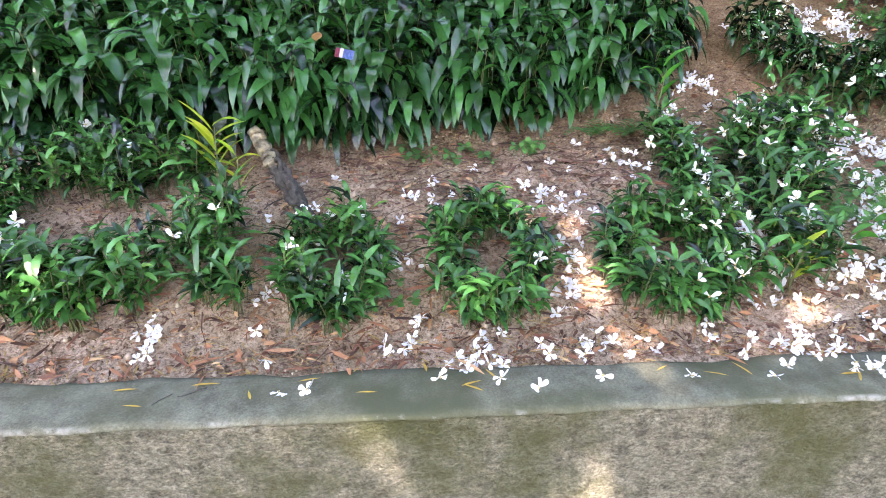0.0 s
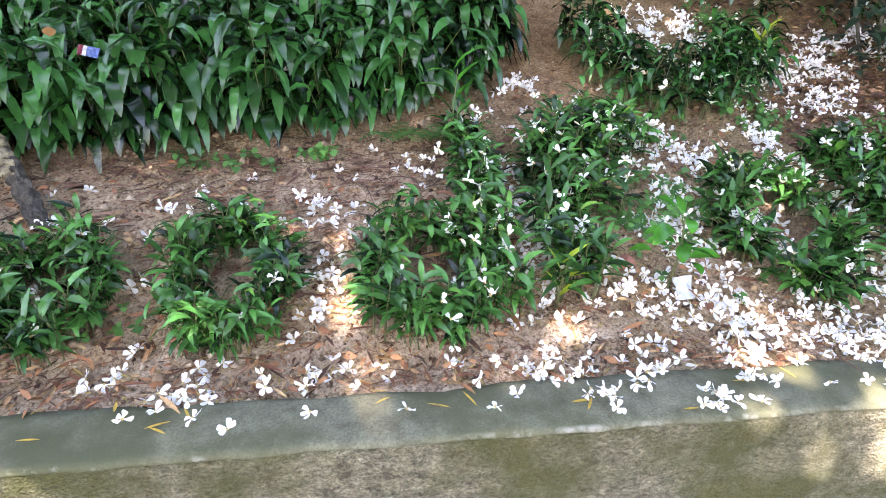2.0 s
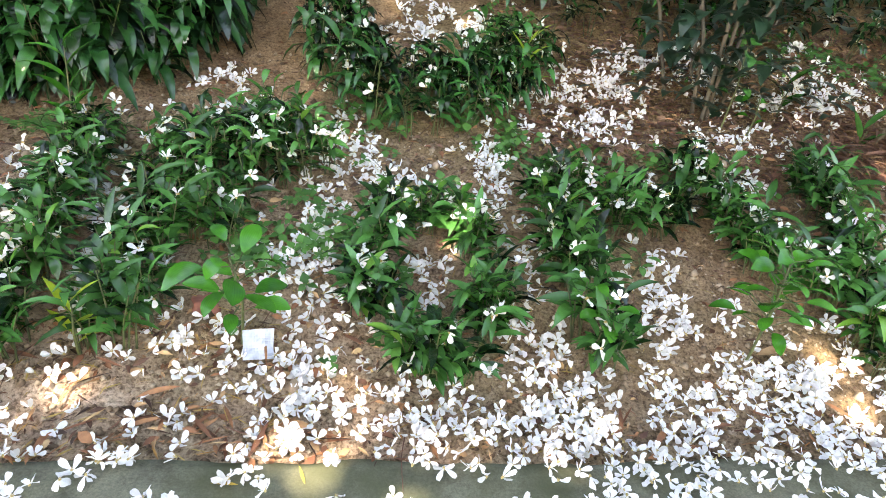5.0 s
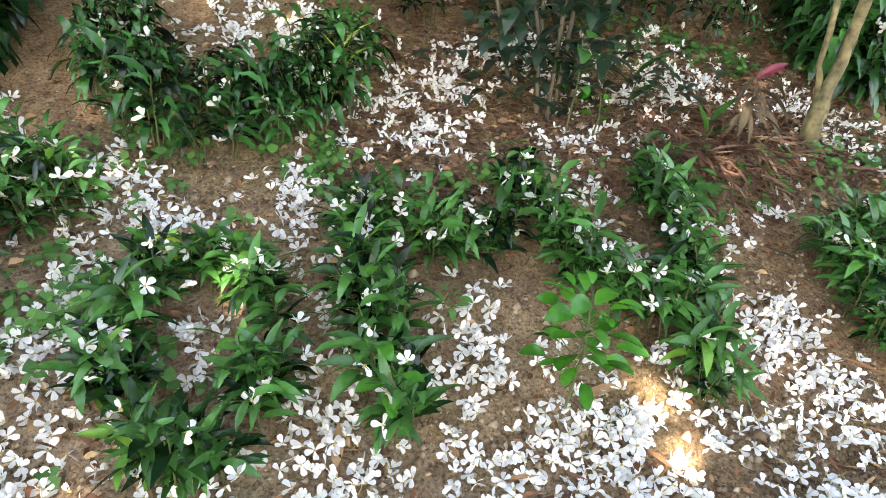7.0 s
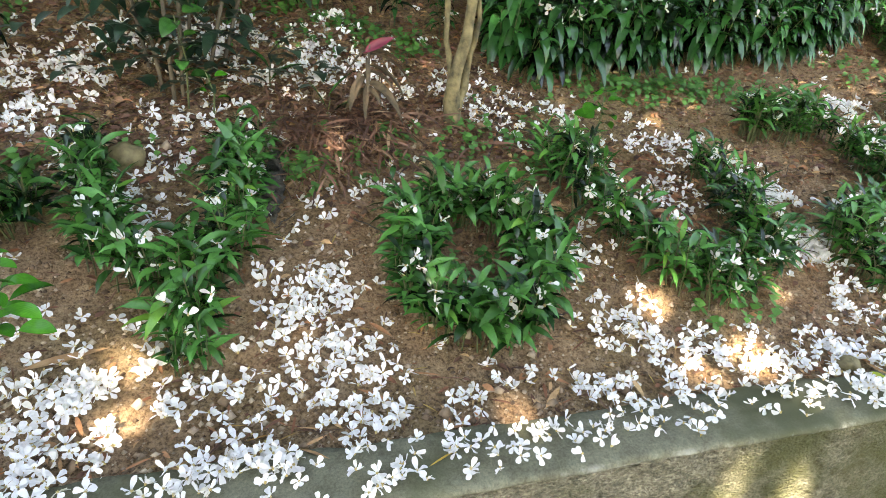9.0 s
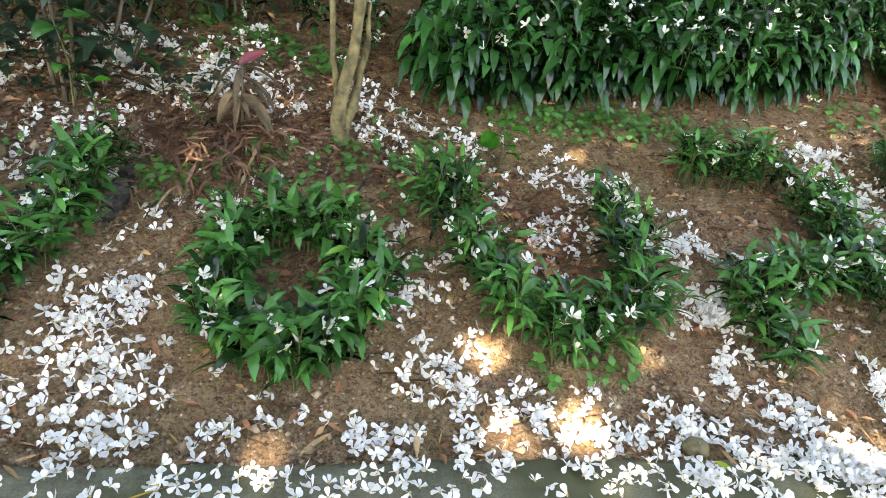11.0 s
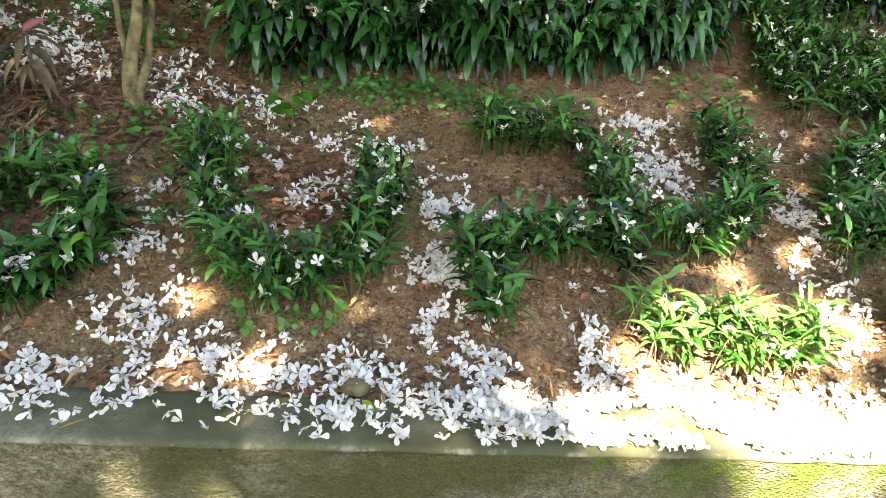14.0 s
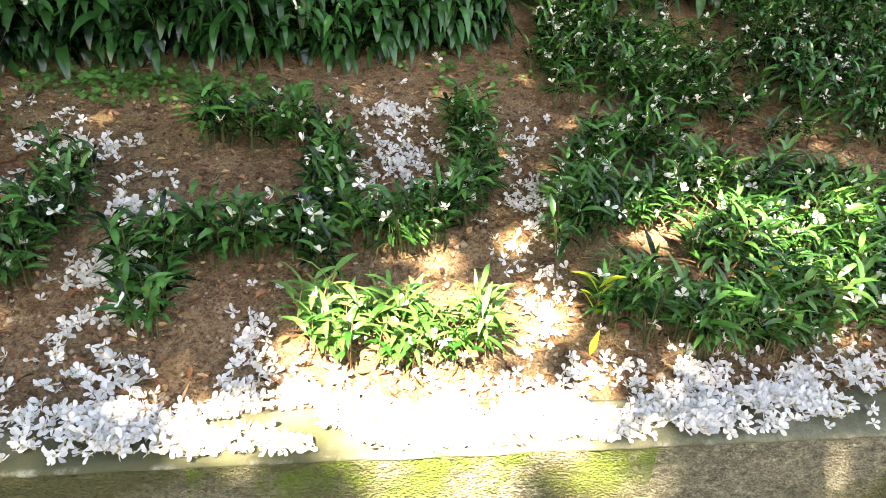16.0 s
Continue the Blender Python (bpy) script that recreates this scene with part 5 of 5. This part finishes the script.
def twig(x0, y0, x1, y1, rad, label="thin dark twig lying on the ground"):
    s = Shape()
    n = 5
    s.tube([Vector((x0 + (x1 - x0) * i / n + rnd.gauss(0, 0.003), y0 + (y1 - y0) * i / n, surface(x0 + (x1 - x0) * i / n, y0 + (y1 - y0) * i / n) + 0.006 + rnd.random() * 0.006)) for i in range(n + 1)], [rad] * (n + 1), 5, 0)
    tagged(s.object("twig", [CHARRED]), label, "twig")


twig(-0.6, 1.03, -0.56, 1.06, 0.0015)
twig(-0.55, 1.05, -0.49, 1.08, 0.0015)
twig(0.0, 1.62, 0.14, 1.66, 0.003)
twig(3.95, 1.95, 4.15, 2.3, 0.004)
twig(3.3, 2.0, 3.75, 2.32, 0.004)
twig(4.1, 2.25, 4.3, 2.18, 0.004)
twig(5.5, 1.0, 5.52, 0.985, 0.002)
for _ in range(26):
    tx, ty, ta, tl = rnd.uniform(-1, 7.5), rnd.uniform(1.17, 2.2), rnd.uniform(0, 3.14), rnd.uniform(0.05, 0.14)
    twig(tx, ty, tx + tl * math.cos(ta), max(1.16, ty + tl * math.sin(ta)), rnd.uniform(0.0012, 0.0025))

# ---- roadside trees that shade the bank ----
GAPS = ((0.5, 1.44, 0.05, 0.11), (1.04, 1.25, 0.04, 0.03), (1.93, 1.19, 0.1, 0.02), (2.67, 1.3, 0.02, 0.03), (2.06, 2.84, 0.05, 0.04), (2.96, 1.46, 0.05, 0.08),
        (1.64, 2.12, 0.03, 0.06), (1.82, 2.95, 0.04, 0.04), (3.3, 1.52, 0.07, 0.05), (2.88, 1.36, 0.02, 0.05), (4.46, 1.28, 0.09, 0.05), (4.63, 1.14, 0.06, 0.06), (4.56, 0.86, 0.07, 0.05), (4.1, 0.87, 0.06, 0.08), (4.6, 1.78, 0.03, 0.03))
WIDE_GAPS = ((5.82, 1.13, 0.5, 0.17), (5.36, 1.1, 0.08, 0.06), (5.9, 1.42, 0.36, 0.13), (6.33, 1.44, 0.1, 0.14), (6.95, 1.82, 0.15, 0.1), (7.3, 1.72, 0.2, 0.13), (6.75, 1.72, 0.06, 0.05), (7.1, 1.98, 0.07, 0.05), (7.52, 1.86, 0.14, 0.11), (6.85, 1.5, 0.06, 0.05), (7.2, 1.52, 0.08, 0.04), (6.45, 1.19, 0.07, 0.07), (5.97, 0.86, 0.26, 0.1), (6.02, 1.65, 0.1, 0.06), (7.0, 0.85, 0.1, 0.06), (6.38, 0.9, 0.16, 0.1))
WALL_GAPS = ((1.14, 0.86, 0.03, 0.07), (4.14, 0.9, 0.03, 0.07), (4.67, 0.88, 0.02, 0.06), (5.0, 0.98, 0.04, 0.04))


SKY_GAPS = []
for gx, gy, rx, ry in GAPS + WIDE_GAPS + WALL_GAPS:
    drop = (ground(gx, gy) - 0.66) / SUN.z if gy > 1.1 else 0.0
    SKY_GAPS.append((gx - SUN.x * drop, gy - SUN.y * drop, rx, ry))


THIN = ((0.3, 0.86, 0.08, 0.1), (0.85, 0.85, 0.4, 0.1), (1.75, 1.06, 0.4, 0.1), (0.35, 1.06, 0.34, 0.1), (0.9, 1.05, 0.3, 0.08), (1.6, 0.93, 0.5, 0.1), (4.2, 0.84, 0.5, 0.08), (0.65, 1.6, 0.3, 0.14), (6.9, 1.7, 0.9, 0.5), (0.25, 1.52, 0.15, 0.15), (4.6, 1.5, 0.3, 0.15), (6.9, 0.84, 0.5, 0.08))


def lit(x, y):
    for gx, gy, rx, ry in THIN:
        if ((x - gx) / rx) ** 2 + ((y - gy) / ry) ** 2 < 1 and rnd.random() < 0.34:
            return True
    for gx, gy, rx, ry in SKY_GAPS:
        if ((x - gx) / (rx + 0.05)) ** 2 + ((y - gy) / (ry + 0.05)) ** 2 < 1:
            return True
    return False


def roadside_tree(tx, ty, x0, x1):
    ob = tagged(empty("roadside_tree"), "tall broad-crowned tree across the road", "tree")
    t = Shape()
    hub = Vector((tx, ty, 7.0))
    t.tube([(tx, ty, -0.1), (tx + 0.05, ty, 1.5), (tx - 0.05, ty + 0.1, 4.6), hub], (0.22, 0.17, 0.14, 0.1), 12, 0)
    t.object("trunk", [GREY_BARK], ob)
    crown = Shape()
    made = 0
    while made < 18500:
        gx, gy = rnd.uniform(x0 - 0.2, x1 + 0.2), rnd.uniform(-3.6, 5.2)
        if lit(gx, gy):
            continue
        z = 7.2 + 2.6 * rnd.random()
        p = Vector((gx, gy, 0.66)) + SUN * ((z - 0.66) / SUN.z)
        a = rnd.uniform(0, 6.28)
        crown.leaf(p, (math.cos(a), math.sin(a), rnd.uniform(-0.5, 0.3)), rnd.uniform(0.14, 0.22), rnd.uniform(0.09, 0.13), 0.5, 0, 0.1, 0.7, 2)
        made += 1
    crown.object("crown", [CROWN_LEAF], ob)
    for k in range(7):
        gx, gy = x0 + (x1 - x0) * (k + 0.5) / 7, rnd.uniform(1.9, 4)
        if lit(gx, gy):
            continue
        end = Vector((gx, gy, 0.75)) + SUN * ((8.4 - 0.75) / SUN.z)
        b = Shape()
        b.tube([hub - Vector((0, 0, 0.6)), hub.lerp(end, 0.5) + Vector((0, 0, 0.25)), end], (0.06, 0.035, 0.01), 7, 0)
        b.object("limb", [GREY_BARK], ob)


roadside_tree(-4.6, -5.0, -4.0, -0.6)
roadside_tree(-1.3, -5.4, -0.6, 2.6)
roadside_tree(2.4, -5.0, 2.6, 5.6)
roadside_tree(6.0, -5.3, 5.6, 9.2)


# ---- unseen woods, added to close the place around and cut sky light ----
def woods(label, x0, x1, y0, y1, base, top, n, boughs=0):
    s = Shape()
    # loose leaves overhead, out of view, added to darken the upper slope
    for _ in range(boughs):
        x, y, a = rnd.uniform(-5, 13), 5.6 - 2.9 * rnd.random(), rnd.uniform(0, 6.28)
        s.leaf((x, y, ground(x, y) + 2.0 + 1.6 * rnd.random()), (math.cos(a), math.sin(a), rnd.uniform(-0.5, 0.4)), rnd.uniform(0.2, 0.36), rnd.uniform(0.1, 0.18), 0.7, 0, 0.2, 0.7, 2)
    for _ in range(n):
        x, y = rnd.uniform(x0, x1), rnd.uniform(y0, y1)
        z = base(x, y) + (top + 0.8 * noise.noise((x * 0.5, y * 0.5, 3))) * rnd.random() ** 0.8
        a = rnd.uniform(0, 6.28)
        s.leaf((x, y, z), (math.cos(a), math.sin(a), rnd.uniform(-0.5, 0.4)), rnd.uniform(0.3, 0.5), rnd.uniform(0.16, 0.28), 0.7, 0, 0.2, 0.7, 2)
    tagged(s.object("backdrop_woods", [CROWN_LEAF]), label, "woods", kind="stuff")


woods("unseen green woods added across the road to block low sky light", -14, 20, -9.5, -7.0, lambda x, y: 0.0, 5.0, 6500)
woods("unseen green woods high on the bank, boughs added to shade the slope", -12, 18, 5.4, 8.0, ground, 4.2, 6200, 11000)
woods("unseen green woods added beyond the end of the bank", -13, -9, -4, 5.4, lambda x, y: 0.0 if y < 1 else ground(x, y), 4.0, 1800)
woods("unseen green woods added where the road goes on", 15, 19, -4, 5.4, lambda x, y: 0.0 if y < 1 else ground(x, y), 4.0, 1800)
